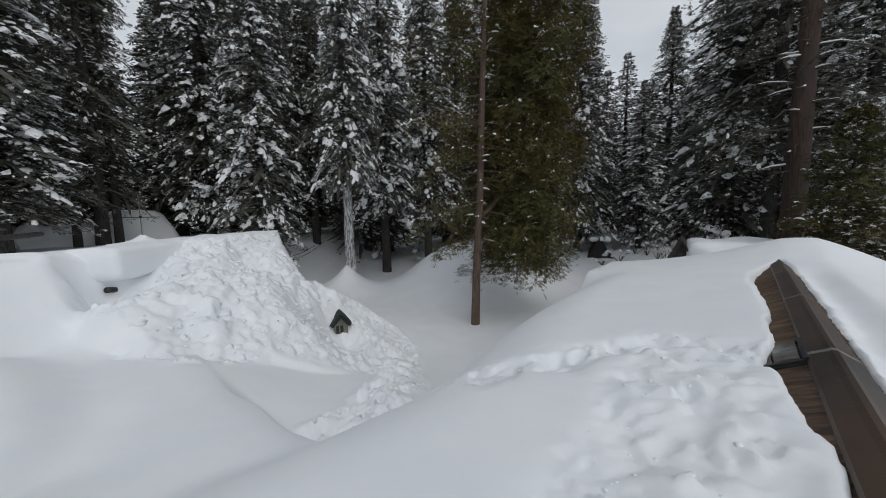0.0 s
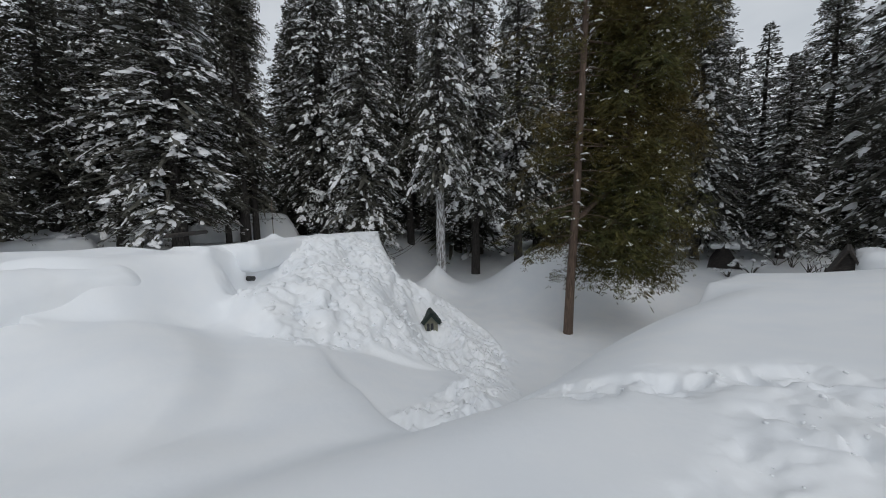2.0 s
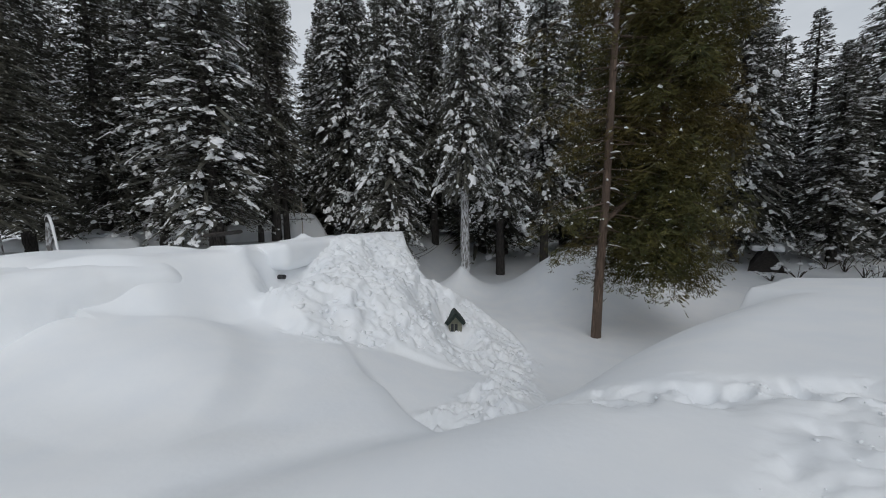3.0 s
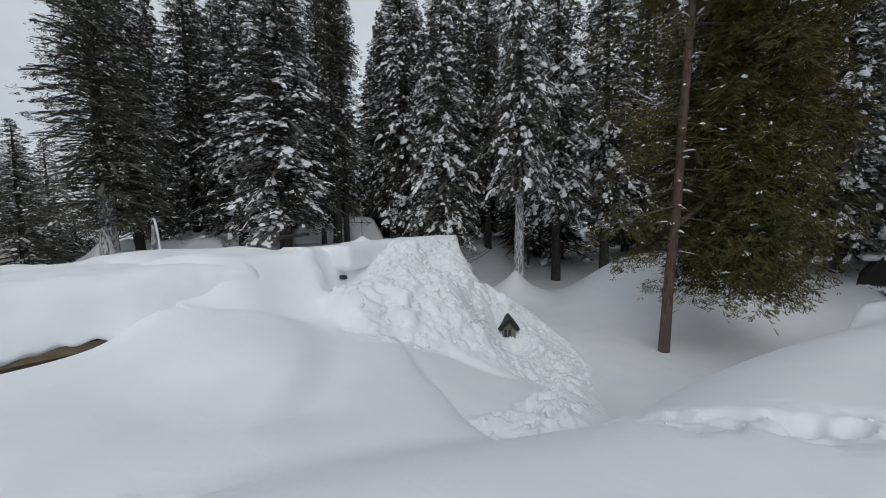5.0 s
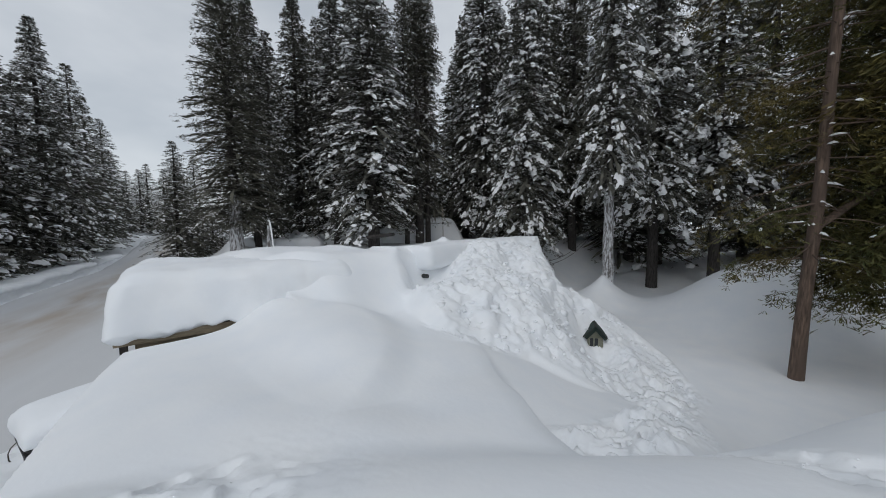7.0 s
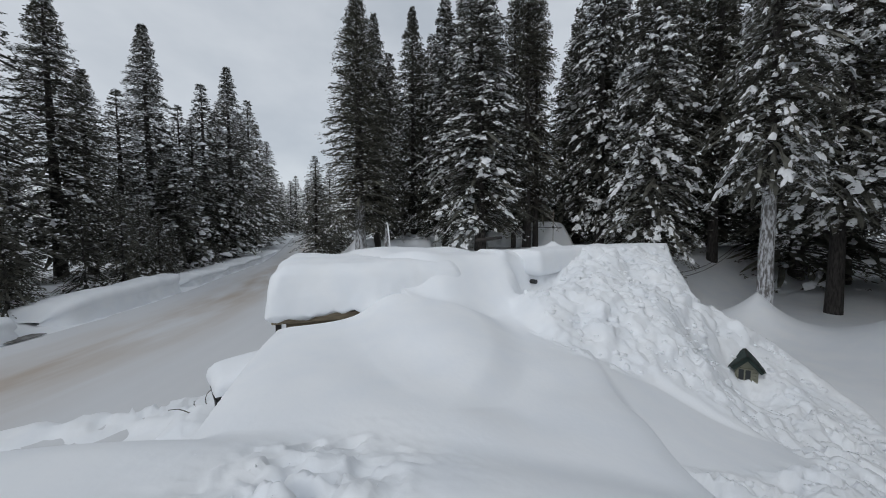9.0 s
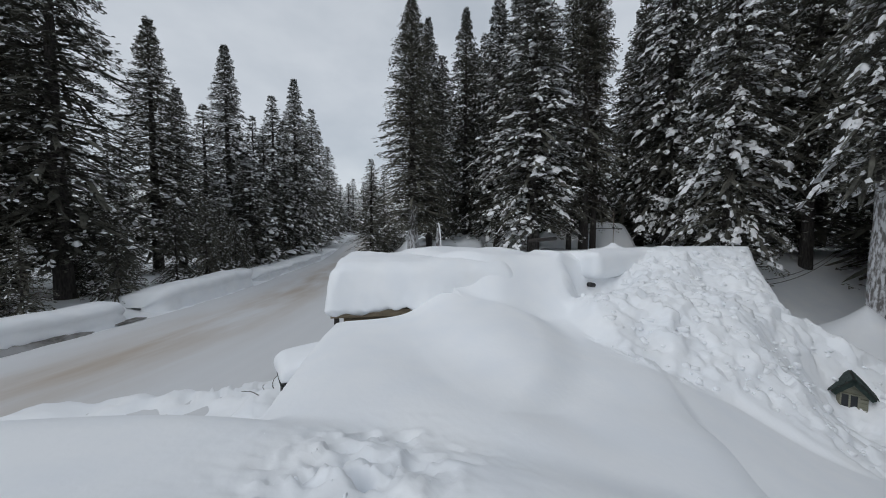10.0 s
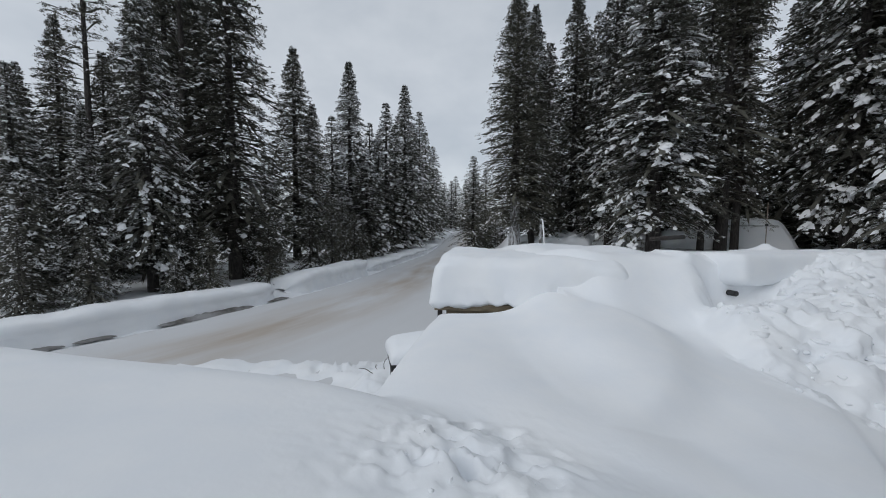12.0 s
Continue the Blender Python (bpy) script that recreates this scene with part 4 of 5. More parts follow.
plant("far_c", 126.0, 42, 20, 1.2)
plant_to("dark_a", 127.0, 37, 19, 1.2)
plant_to("dark_b", 124.3, 40, 25, 1.0)
plant_to("dark_a", 118.9, 40, 30, 0.9)
plant_to("dark_a", 133.4, 38, 16, 1.2)

for az, r, rise in ((91.2, 66, 16), (88.3, 78, 16), (86.2, 86, 15), (93.9, 58, 14.5), (95.2, 58, 16), (96.8, 57, 13)):
    plant_to("far_b", az, r, rise, 1.4)

# dense forest behind
rng_f = random.Random(7)
for r0, count in ((41, 22), (52, 22), (66, 8)):
    for k in range(count):
        az = -62 + 131 * (k + rng_f.uniform(0.1, 0.9)) / count
        r = r0 + rng_f.uniform(-5, 5)
        rise = rng_f.uniform(11, 16) if -37 < az < -23 else rng_f.uniform(20, 23) if 37.5 < az < 41 else rng_f.uniform(23, 31)
        tall = r * math.tan(radians(rise)) + 3
        plant(("far_a", "far_b", "far_c")[rng_f.randrange(3)], az, r, tall, rng_f.uniform(1.25, 1.6) * (24 / tall) ** 0.5)
for r0, count in ((44, 11), (56, 8)):
    for k in range(count):
        az = 108 + 45 * (k + rng_f.uniform(0.1, 0.9)) / count
        plant(("far_a", "far_b", "far_c")[rng_f.randrange(3)], az, r0 + rng_f.uniform(-3, 3), rng_f.uniform(11, 16), rng_f.uniform(1.1, 1.4))
for k in range(9):
    plant(("far_a", "far_b")[k % 2], 77.5 + 1.1 * k + rng_f.uniform(-0.4, 0.4), 112 + rng_f.uniform(-6, 25), rng_f.uniform(14, 20), 1.9)
for k in range(9):
    plant(("far_b", "far_a", "far_c")[k % 3], 86.5 + 1.7 * k + rng_f.uniform(-0.5, 0.5), 84 - 2.6 * k + rng_f.uniform(-3, 3), rng_f.uniform(11, 17), 1.7)
# dark undergrowth, added to deepen the shade between the trunks
for k in range(34):
    az = -58 + 127 * (k + rng_f.uniform(0.1, 0.9)) / 34
    plant("thicket", az, rng_f.uniform(40, 52), rng_f.uniform(3.0, 6.5), rng_f.uniform(1.2, 1.8))
for k in range(6):
    plant("thicket", 73.5 + 1.1 * k, 58 + 5 * k + rng_f.uniform(-2, 2), rng_f.uniform(4, 7), rng_f.uniform(1.3, 1.7))
# thick young growth right behind the road bank
for k in range(24):
    x = -13.5 - 2.1 * k - rng_f.uniform(-0.6, 0.6)
    y = float(bank_line(np.array(x))) - rng_f.uniform(3.4, 7.5)
    r, az = math.hypot(x, y), math.degrees(math.atan2(-x, y))
    plant("thicket", az, r, rng_f.uniform(3, 8), rng_f.uniform(0.9, 1.2), z=0.3)

# ---- the cedar in the hollow, the green one beside it and the tall trunk by the ridge's end ----
NEAR_TREES = "cedars and tall trunks close to the houses"
tx, ty = polar(-5.4, 14.7)
cedar_thin = conifer("cedar_tree", "cedar with bare reddish trunk and dense olive-green foliage on one side", "cedar tree", 71, 25, 2.6, 0.17, BARK_RED, CEDAR_GREEN,
                     NEAR_TREES, lean=0.0, clear=0.15, whorls=38, per_whorl=6, twigs=140, snow=0.35, clumps=4, lump=0.5, ice=0.2, shape=4, lift=0.0, droop=0.35, blade=0.016,
                     tuft=0.22, hang=0.5, shag=0.14, dust=0.12, sheet=False, web=0.05, bare=0.2, bare_side=radians(300), spread=5.5, ragged=0.35)
cedar_thin.matrix_basis = pose(tx, ty, ground_at(tx, ty), 1.0, 2.0, 0)
# its second stem forks off low and carries the dense hanging side of the crown
stem_pts = [(0.0, 0.0, 4.6), (0.6, 0.45, 5.2), (1.5, 1.05, 6.0), (2.1, 1.5, 7.5), (2.15, 1.5, 12.0), (2.1, 1.5, 22.0)]
v, f = tube(stem_pts, [0.13, 0.13, 0.13, 0.12, 0.09, 0.02], 8)
piece("second_stem", mesh("second_stem", v, f, BARK_RED, True), cedar_thin, "reddish side stem hidden in foliage")
limbs2, sprays2, pads2 = crown_parts(72, 24, 2.5, clear=0.115, whorls=60, per_whorl=8, twigs=150, snow=0.24, clumps=3, lump=0.42, ice=0.3, shape=4, lift=0.05, droop=0.36, blade=0.018,
                                     tuft=0.25, hang=0.5, shag=0.16, dust=0.08, sheet=False, web=0.055, spread=5.0, limb_r=0.016, ragged=0.25)
for nm, data, mat in (("branchwork", limbs2, BARK_RED), ("crown", sprays2, CEDAR_GREEN), ("branch_snow", pads2, TREE_SNOW)):
    ob = tagged(piece(nm, mesh(nm, data[0], data[1], mat, nm == "branch_snow"), cedar_thin, "dense olive-green hanging sprays" if nm == "crown" else ""), kind="stuff")
    ob.location = (2.1, 1.5, 0)
bx, by = polar(-45.6, 22)
tall_trunk = conifer("fir_tree", "tall fir with a thick bare reddish-brown trunk and snowy limbs", "fir tree", 73, 34, 4.2, 0.50, BARK_BROWN, FIR_DARK,
                     NEAR_TREES, clear=0.20, whorls=42, per_whorl=7, twigs=120, snow=0.5, clumps=9, shape=3.5, lift=0.05, droop=0.35, blade=0.02, hang=0.4,
                     tuft=0.2, lump=0.75, bare=0.35, bare_side=radians(185), limb_r=0.03, sheet=False, web=0.06, spread=4.0, ragged=0.35)
tall_trunk.matrix_basis = pose(bx, by, ground_at(bx, by) - 0.3, 0, 1.0, 40)
cx_, cy_ = polar(-43.6, 25)
conifer("fir_tree", "dark bare fir trunk close behind a thicker one", "fir tree", 74, 30, 3.4, 0.40, BARK_GREY, FIR_DARK, NEAR_TREES, clear=0.25, whorls=34,
        per_whorl=7, twigs=30, snow=0.4, clumps=5, shape=3.0, lump=0.8, bare=0.4).matrix_basis = pose(cx_, cy_, ground_at(cx_, cy_) - 0.3)
plant("green_fir", -49.8, 19, 9.0, 1.0, z=ground_at(*polar(-49.8, 19)) - 0.4)
plant("sapling", 133.5, 27, 7)
plant("sapling", 120.5, 28, 6)
plant("sapling", 112.0, 33, 7)
plant("sapling", 99.3, 44, 8)

# ---- the near house: steel roof showing along its ridge ----


def ridge_frame():
    """Local x along the ridge, y down the north-west slope (level), z up, from the ridge line."""
    o = Vector((ES[0] * RIDGE_S, ES[1] * RIDGE_S, RIDGE_Z))
    m = Matrix(((EU[0], ES[0], 0, o.x), (EU[1], ES[1], 0, o.y), (0, 0, 1, o.z), (0, 0, 0, 1)))
    return m


near_house = thing("house", "snow-buried house with rusty corrugated steel roof bare along the ridge", "house", at=ridge_frame())


def corrugated(x0, x1, y0, y1, pitch=0.076, depth=0.017, seed=0):
    """A corrugated sheet on one slope; its ribs run down the slope, y0 to y1 from the ridge."""
    side = 1 if y1 > 0 else -1
    xs = np.arange(x0, x1 + 1e-6, pitch / 4)
    ys = np.linspace(y0, y1, 4)
    rng = random.Random(seed)
    warp = rng.uniform(-0.006, 0.006)
    v, f = [], []
    for layer in (0.0, -0.004):
        for y in ys:
            for k, x in enumerate(xs):
                v.append((float(x), float(y), -ROOF_FALL * abs(float(y)) + depth * math.sin(2 * math.pi * x / pitch) + layer + warp * math.sin(x * 2 + y * 5)))
    nx, ny = len(xs), len(ys)
    for layer in range(2):
        o = layer * nx * ny
        for j in range(ny - 1):
            for k in range(nx - 1):
                a = o + j * nx + k
                q = (a, a + 1, a + nx + 1, a + nx)
                f.append(q if (side > 0) != (layer == 1) else q[::-1])
    return v, f


SHEET = 0.84
roof_l = piece("roof_slope", mesh("roof_slope", *corrugated(-2.4, 11.75, 0.03, 3.2, 0.076, 0.0, 1), METAL, True), near_house, "brown steel roof under the sheets")
roof_l.location.z = -0.03
roof_r = piece("roof_slope", mesh("roof_slope", *corrugated(-2.4, 11.75, -0.03, -3.6, 0.076, 0.0, 2), METAL, True), near_house, "brown steel roof under the sheets")
roof_r.location.z = -0.03
for side in (1, -1):
    k = 0
    x = -2.2
    while x < 11.6:
        w = min(SHEET + 0.06, 11.74 - x)
        me = mesh("roof_sheet", *corrugated(x, x + w, side * 0.05, side * 0.85, seed=k), METAL, True)
        ob = piece("roof_sheet", me, near_house)
        ob.location.z = 0.004 * (k % 2)
        x += SHEET
        k += 1


def ridge_cap(x0, x1, wing, lift):
    """One length of bent ridge flashing with a rolled crown and turned-down wings."""
    prof = [(-wing - 0.012, -ROOF_FALL * wing - 0.012), (-wing, -ROOF_FALL * wing + 0.018), (-0.05, -0.012), (-0.018, 0.010), (0.018, 0.010), (0.05, -0.012),
            (wing, -ROOF_FALL * wing + 0.018), (wing + 0.012, -ROOF_FALL * wing - 0.012)]
    v, f = [], []
    n = len(prof)
    for i, x in enumerate((x0, x0 + 0.02, (x0 + x1) / 2, x1)):
        for layer in (0.0, -0.003):
            v += [(x, y, z + lift + layer + 0.004 * math.sin(i * 2.1)) for y, z in prof]
    for i in range(3):
        for layer in range(2):
            o = i * 2 * n + layer * n
            for k in range(n - 1):
                q = (o + k, o + k + 1, o + 2 * n + k + 1, o + 2 * n + k)
                f.append(q[::-1] if layer == 0 else q)
    for o in (0, 3 * 2 * n):
        f += [(o + k, o + k + 1, o + n + k + 1, o + n + k) for k in range(n - 1)]
    return v, f


laps = [-1.9, 1.6, 4.19, 6.69, 9.28, 11.6]
for k in range(5):
    cap = piece("ridge_cap", mesh("ridge_cap", *ridge_cap(laps[k], laps[k + 1] + 0.14, 0.155, 0.03 + 0.012 * (4 - k)), METAL_CAP), near_house, "brown bent-steel ridge cap")
    # pale bar at each lap: the cap's lit edge, put in by colour
    end = piece("cap_end", mesh("cap_end", *ridge_cap(laps[k + 1] + 0.085, laps[k + 1] + 0.15, 0.158, 0.034 + 0.012 * (4 - k)), METAL_PALE), cap, "paler bar at the end of the ridge cap")
# roof vent on the slope
vent = piece("roof_vent", None, near_house, "dented square steel roof vent")
vm = Matrix.Translation((4.50, 0.21, -ROOF_FALL * 0.21 + 0.01)) @ Matrix.Rotation(-math.atan(ROOF_FALL), 4, "X")
vent.matrix_basis = vm
part("base", box(-0.30, -0.10, 0.0, 0.30, 0.36, 0.03), BLACK, vent, "dark curb of the vent", bevel=0.006)
for y0, y1, z0 in ((-0.10, -0.06, 0.075), (0.32, 0.36, 0.05)):
    part("frame", box(-0.30, y0, 0.03, 0.30, y1, z0), BLACK, vent, bevel=0.005)
for x0 in (-0.30, 0.26):
    part("frame", box(x0, -0.06, 0.03, x0 + 0.04, 0.32, 0.06), BLACK, vent, bevel=0.005)
for y0, y1, z0 in ((-0.04, 0.14, 0.055), (0.16, 0.31, 0.035)):
    bm = box(-0.25, y0, z0, 0.25, y1, z0 + 0.012)
    bmesh.ops.subdivide_edges(bm, edges=bm.edges[:], cuts=5, use_grid_fill=True)
    for v in bm.verts:
        v.co.z += 0.016 * noise.noise(v.co * 7) + 0.006 * math.sin(v.co.x * 60)
    part("plate", bm, METAL_VENT, vent, "bent grey steel plate")
# walls that carry the roof
part("wall", box(-2.2, -3.3, -6.0, 11.4, 2.9, -2.0), TAN, near_house, "plain tan walls")
bm = bmesh.new()
tri = [bm.verts.new(p) for p in ((11.4, -3.3, -1.99), (11.4, 2.9, -1.99), (11.4, 0, -0.20), (11.25, -3.3, -1.99), (11.25, 2.9, -1.99), (11.25, 0, -0.20))]
for q in ((0, 1, 2), (5, 4, 3), (0, 2, 5, 3), (1, 4, 5, 2), (0, 3, 4, 1)):
    bm.faces.new([tri[i] for i in q])
part("gable", bm, TAN, near_house, "tan gable wall")

# ---- the far house: overhanging snow cap, tan wall and a small gabled dormer ----
EAVE = pose(-9.30, 0.64, 0, 0, 0, -13.1)
far_house = thing("house", "house almost buried in snow with tan wall under the eave", "house", at=EAVE)
part("wall", box(-4.3, 0.30, -0.5, -0.14, 4.2, 2.86), TAN, far_house, "tan plank wall")
for k in range(5):
    part("wall_board", box(-0.138, 0.32, 2.18 + 0.14 * k, -0.118, 4.2, 2.312 + 0.14 * k), TAN, far_house, bevel=0.004)
part("fascia", box(0.0, 0.0, 2.74, 0.045, 4.2, 2.92), TAN, far_house, "tan eave board", bevel=0.006)
part("soffit", box(-0.118, 0.0, 2.87, 0.0, 4.2, 2.90), DARK_WOOD, far_house, "dark soffit")
part("corner_post", box(-0.12, 0.08, 0.2, 0.0, 0.20, 2.74), DARK_WOOD, far_house, "dark corner post", bevel=0.006)
part("roof", box(-4.8, -0.03, 2.92, 0.07, 4.4, 2.985), DARK_WOOD, far_house, "dark roof deck under the snow", bevel=0.006)
cap_me = slab_mesh("snow_pillow", -4.9, 0.24, -0.10, 4.9, 2.88, 4.16, 0.50, 0.12, SNOW, 0.08, 0.10, 3, 0.13)
cap = tagged(new("snow_pillow", cap_me), "thick rounded snow cap overhanging the eave", "snow")
cap.matrix_basis = EAVE

dx, dy, dz = -3.62, 11.60, 1.64
dormer = thing("dormer", "small sage-green gabled dormer with dark shingles poking from slide snow", "dormer", at=pose(dx, dy, dz - 0.08, 0, 0, 22) @ Matrix.Scale(0.80, 4))
# local: y back into the slope, front face at y = 0, peak at z = 0
HALF, RISE, SIDE = 0.36, 0.40, 0.62
bm = bmesh.new()
front = [(-HALF + 0.06, 0, -SIDE - 0.35), (HALF - 0.06, 0, -SIDE - 0.35), (HALF - 0.06, 0, -RISE + 0.02), (0, 0, -0.06), (-HALF + 0.06, 0, -RISE + 0.02)]
vs = [bm.verts.new(p) for p in front] + [bm.verts.new((p[0], 1.6, p[2])) for p in front]
bm.faces.new(vs[:5])
bm.faces.new(vs[:4:-1])
for k in range(5):
    bm.faces.new([vs[k], vs[(k + 1) % 5], vs[5 + (k + 1) % 5], vs[5 + k]][::-1])
part("wall", bm, SAGE, dormer, "sage-green lap siding")
for k in range(6):
    w = HALF - 0.07
    part("siding_board", box(-w, -0.022, -1.10 + 0.11 * k, w, 0.0, -1.005 + 0.11 * k), SAGE, dormer, bevel=0.004)
for side in (-1, 1):
    slope = math.atan2(RISE, HALF)
    length = math.hypot(HALF, RISE) + 0.10
    m = Matrix.Rotation(side * slope, 4, "Y")
    panel = part("roof_panel", box(0, -0.14, -0.02, length, 1.6, 0.012, m=m if side > 0 else m @ Matrix.Scale(-1, 4, (1, 0, 0))), DARK_WOOD, dormer, "dark roof boards")
    panel.data.flip_normals() if side < 0 else None
    for row in range(6):
        for col in range(5):
            a = 0.01 + row * length / 6
            y0 = -0.16 + col * 0.30 + (0.12 if row % 2 else 0)
            tile = box(a, y0, 0.012 + 0.002 * (5 - row), a + length / 6 + 0.05, y0 + 0.285, 0.026 + 0.002 * (5 - row), m=m if side > 0 else m @ Matrix.Scale(-1, 4, (1, 0, 0)))
            bmesh.ops.recalc_face_normals(tile, faces=tile.faces[:])
            part("shingle", tile, SHINGLE, dormer)
    rake = box(0.0, -0.165, -0.11, length, -0.135, -0.005, m=m if side > 0 else m @ Matrix.Scale(-1, 4, (1, 0, 0)))
    bmesh.ops.recalc_face_normals(rake, faces=rake.faces[:])
    part("rake_board", rake, SHINGLE, dormer, "dark green rake board")
win = piece("window", None, dormer, "small two-pane window")
part("frame", box(-0.25, -0.045, -0.50, 0.14, -0.022, -0.46), SAGE, win)
for x in (-0.25, -0.075, 0.10):
    part("frame", box(x, -0.05, -1.0, x + 0.04, -0.022, -0.50), SAGE, win)
for x in (-0.21, -0.035):
    part("pane", box(x, -0.03, -1.0, x + 0.135, -0.024, -0.50), GLASS, win)

# ---- a small A-frame beyond the near house, a shed in the trees, boulders and berms ----


def a_frame(name, label, at, half, height, length, mat, snow_label):
    t = thing(name, label, "cabin", at=at)
    bm = bmesh.new()
    vs = [bm.verts.new(p) for p in ((-half, 0, 0), (half, 0, 0), (0, 0, height), (-half, length, 0), (half, length, 0), (0, length, height))]
    for q in ((0, 1, 2), (5, 4, 3), (0, 2, 5, 3), (1, 4, 5, 2), (0, 3, 4, 1)):
        bm.faces.new([vs[i] for i in q])
    part("gable_body", bm, mat, t, "dark boarded gable")
    slope = math.atan2(height, half)
    run = math.hypot(half, height)
    for side in (-1, 1):
        m = Matrix.Translation((0, 0, height)) @ Matrix.Rotation(side * slope, 4, "Y") @ (Matrix() if side > 0 else Matrix.Scale(-1, 4, (1, 0, 0)))
        bm = box(-0.03, -0.18, 0.0, run + 0.2, length, 0.06, m=m)
        bmesh.ops.recalc_face_normals(bm, faces=bm.faces[:])
        part("roof_panel", bm, DARK_WOOD, t, "dark roof panel")
    for k in range(5):
        z0 = height * (0.05 + 0.17 * k)
        w = half * (1 - (z0 + 0.14 * height) / height) - 0.02
        part("gable_board", box(-w, -0.025, z0, w, -0.002, z0 + 0.14 * height), mat, t)
    return t


a_frame("cabin", "small dark A-frame cabin mostly hidden by snow", pose(9.85, 14.0, 0.2, 0, 0, -35), 1.6, 3.45, 3.0, DARK_WOOD, "")
over = tagged(new("snow_pillow", slab_mesh("snow_pillow", 0.10, 3.4, -0.35, 3.2, 1.2, 3.62, 0.45, 0.2, SNOW, 0.2, 0.12, 8)), "rounded snow cap on the dark cabin", "snow")
over.matrix_basis = pose(9.85, 14.0, 0.0, 0, 0, -35)

sx, sy = polar(-24.8, 31)
sz = ground_at(sx, sy)
a_frame("shed", "dark little gabled shed under snow among bare shrubs", pose(sx, sy, sz - 0.15, 0, 0, -20), 1.0, 1.8, 2.4, DARK_WOOD, "")
roof_pad = tagged(new("snow_pillow", slab_mesh("snow_pillow", -0.8, 0.8, 0.1, 2.5, 1.25, 1.62, 0.16, 0.1, SNOW, 0.15, 0.1, 12)), "snow pad on the dark shed", "snow")
roof_pad.matrix_basis = pose(sx, sy, sz + 0.12, 0, 0, -20)

# buried outbuilding and ploughed berms behind the far house
ox, oy = polar(41.7, 36)
outbuilding = thing("outbuilding", "boxy outbuilding wrapped in wind-packed snow", "shed", at=pose(ox, oy, ground_at(ox, oy), 0, 0, 40))
wrap = bmesh.new()
outline = ((-1.9, -0.6), (2.9, -0.6), (2.2, 0.9), (1.6, 2.0), (1.25, 2.22), (-0.3, 2.32), (-1.6, 2.2), (-1.85, 1.9))
front = wrap.faces.new([wrap.verts.new((x, -1.6, z)) for x, z in outline])
back_side = bmesh.ops.extrude_face_region(wrap, geom=[front])
bmesh.ops.translate(wrap, vec=(0, 3.2, 0), verts=[v for v in back_side["geom"] if isinstance(v, bmesh.types.BMVert)])
bmesh.ops.recalc_face_normals(wrap, faces=wrap.faces)
part("snow_wrap", wrap, SNOW, outbuilding, "grey-white snow crust", bevel=0.16)
# thin dark strip that draws the seam under the snow's lip
part("seam_strip", box(-1.75, -1.66, 1.72, 1.45, -1.58, 1.765), DARK_WOOD, outbuilding, "thin dark seam under the lip of the snow")
for az, r, l, h, seed in ((56.3, 33, 11.0, 1.15, 41), (47.8, 33, 4.0, 1.4, 42), (66.0, 31, 6.0, 0.7, 43)):
    mx, my = polar(az, r)
    berm = tagged(new("snow_bank", slab_mesh("snow_bank", -l / 2, l / 2, -1.1, 1.1, -0.8, h, 0.45, 0.3, SNOW, 0.2, 0.30, seed, 0.2)),
                  "ploughed snow bank with a crumbling cut face", "snow bank", "ploughed banks behind the house")
    berm.matrix_basis = pose(mx, my, ground_at(mx, my), 0, 0, az + 4)

# log rail and vent mound on the far roof
log = bmesh.new()
bmesh.ops.create_cone(log, cap_ends=True, segments=10, radius1=0.07, radius2=0.06, depth=3.4, matrix=Matrix.Translation((-10.3, 8.2, 4.62)) @ Matrix.Rotation(radians(90), 4, "X") @ Matrix.Rotation(radians(35), 4, "Y"))
roof_edge = part("roof_edge_board", log, DARK_WOOD, None, "dark edge board showing above the roof snow", smooth=True)
tagged(roof_edge, category="board")
roof_mound = slab_mesh("snow_mound", -0.75, 0.75, -0.75, 0.75, -0.4, 0.36, 0.36, 0.3, SNOW, 0.10, 0.04, 51)
for v in roof_mound.vertices:
    rr = math.hypot(v.co.x, v.co.y)
    v.co.z = min(v.co.z, 0.02 + 0.36 * math.exp(-rr / 0.30))
mound = tagged(new("snow_mound", roof_mound), "small snow mound over a roof vent pipe", "snow")
pole = bmesh.new()
bmesh.ops.create_cone(pole, cap_ends=True, segments=8, radius1=0.016, radius2=0.012, depth=1.5, matrix=Matrix.Translation((0, 0, 0.95)))
mast = thing("vent_mast", "thin metal mast standing in a roof snow mound", "mast")
part("rod", pole, METAL_PALE, mast, "thin grey rod")
part("collar", box(-0.03, -0.03, 0.9, 0.03, 0.03, 0.98), BLACK, mast, "black clamp")
mx, my = polar(41.3, 16.0)
for ob in (mound, mast):
    ob.matrix_basis = pose(mx, my, 4.12)

# ---- black bin lid and broken branches by the road side of the drift ----
bin_ = thing("bin", "black plastic bin lid half buried in snow", "bin", at=pose(-6.95, -0.17, 2.36, 0, 4, 8))
part("lid", box(-0.34, -0.28, 0.0, 0.31, 0.28, 0.04), BLACK, bin_, "black lid", bevel=0.015)
part("body", box(-0.31, -0.25, -0.75, 0.28, 0.25, -0.004), BLACK, bin_, "black plastic body", bevel=0.01)
part("rim", box(-0.35, -0.30, -0.06, 0.32, 0.30, -0.006), BLACK, bin_, "rolled rim", bevel=0.008)
heap = tagged(new("snow_hump", slab_mesh("snow_hump", -0.50, 0.45, -0.36, 0.65, 0.0, 0.34, 0.20, 0.06, SNOW, 0.07, 0.06, 61)), "rounded snow heap lying on the black lid", "snow")
heap.matrix_basis = pose(-6.95, -0.17, 2.40, 0, 4, 8)


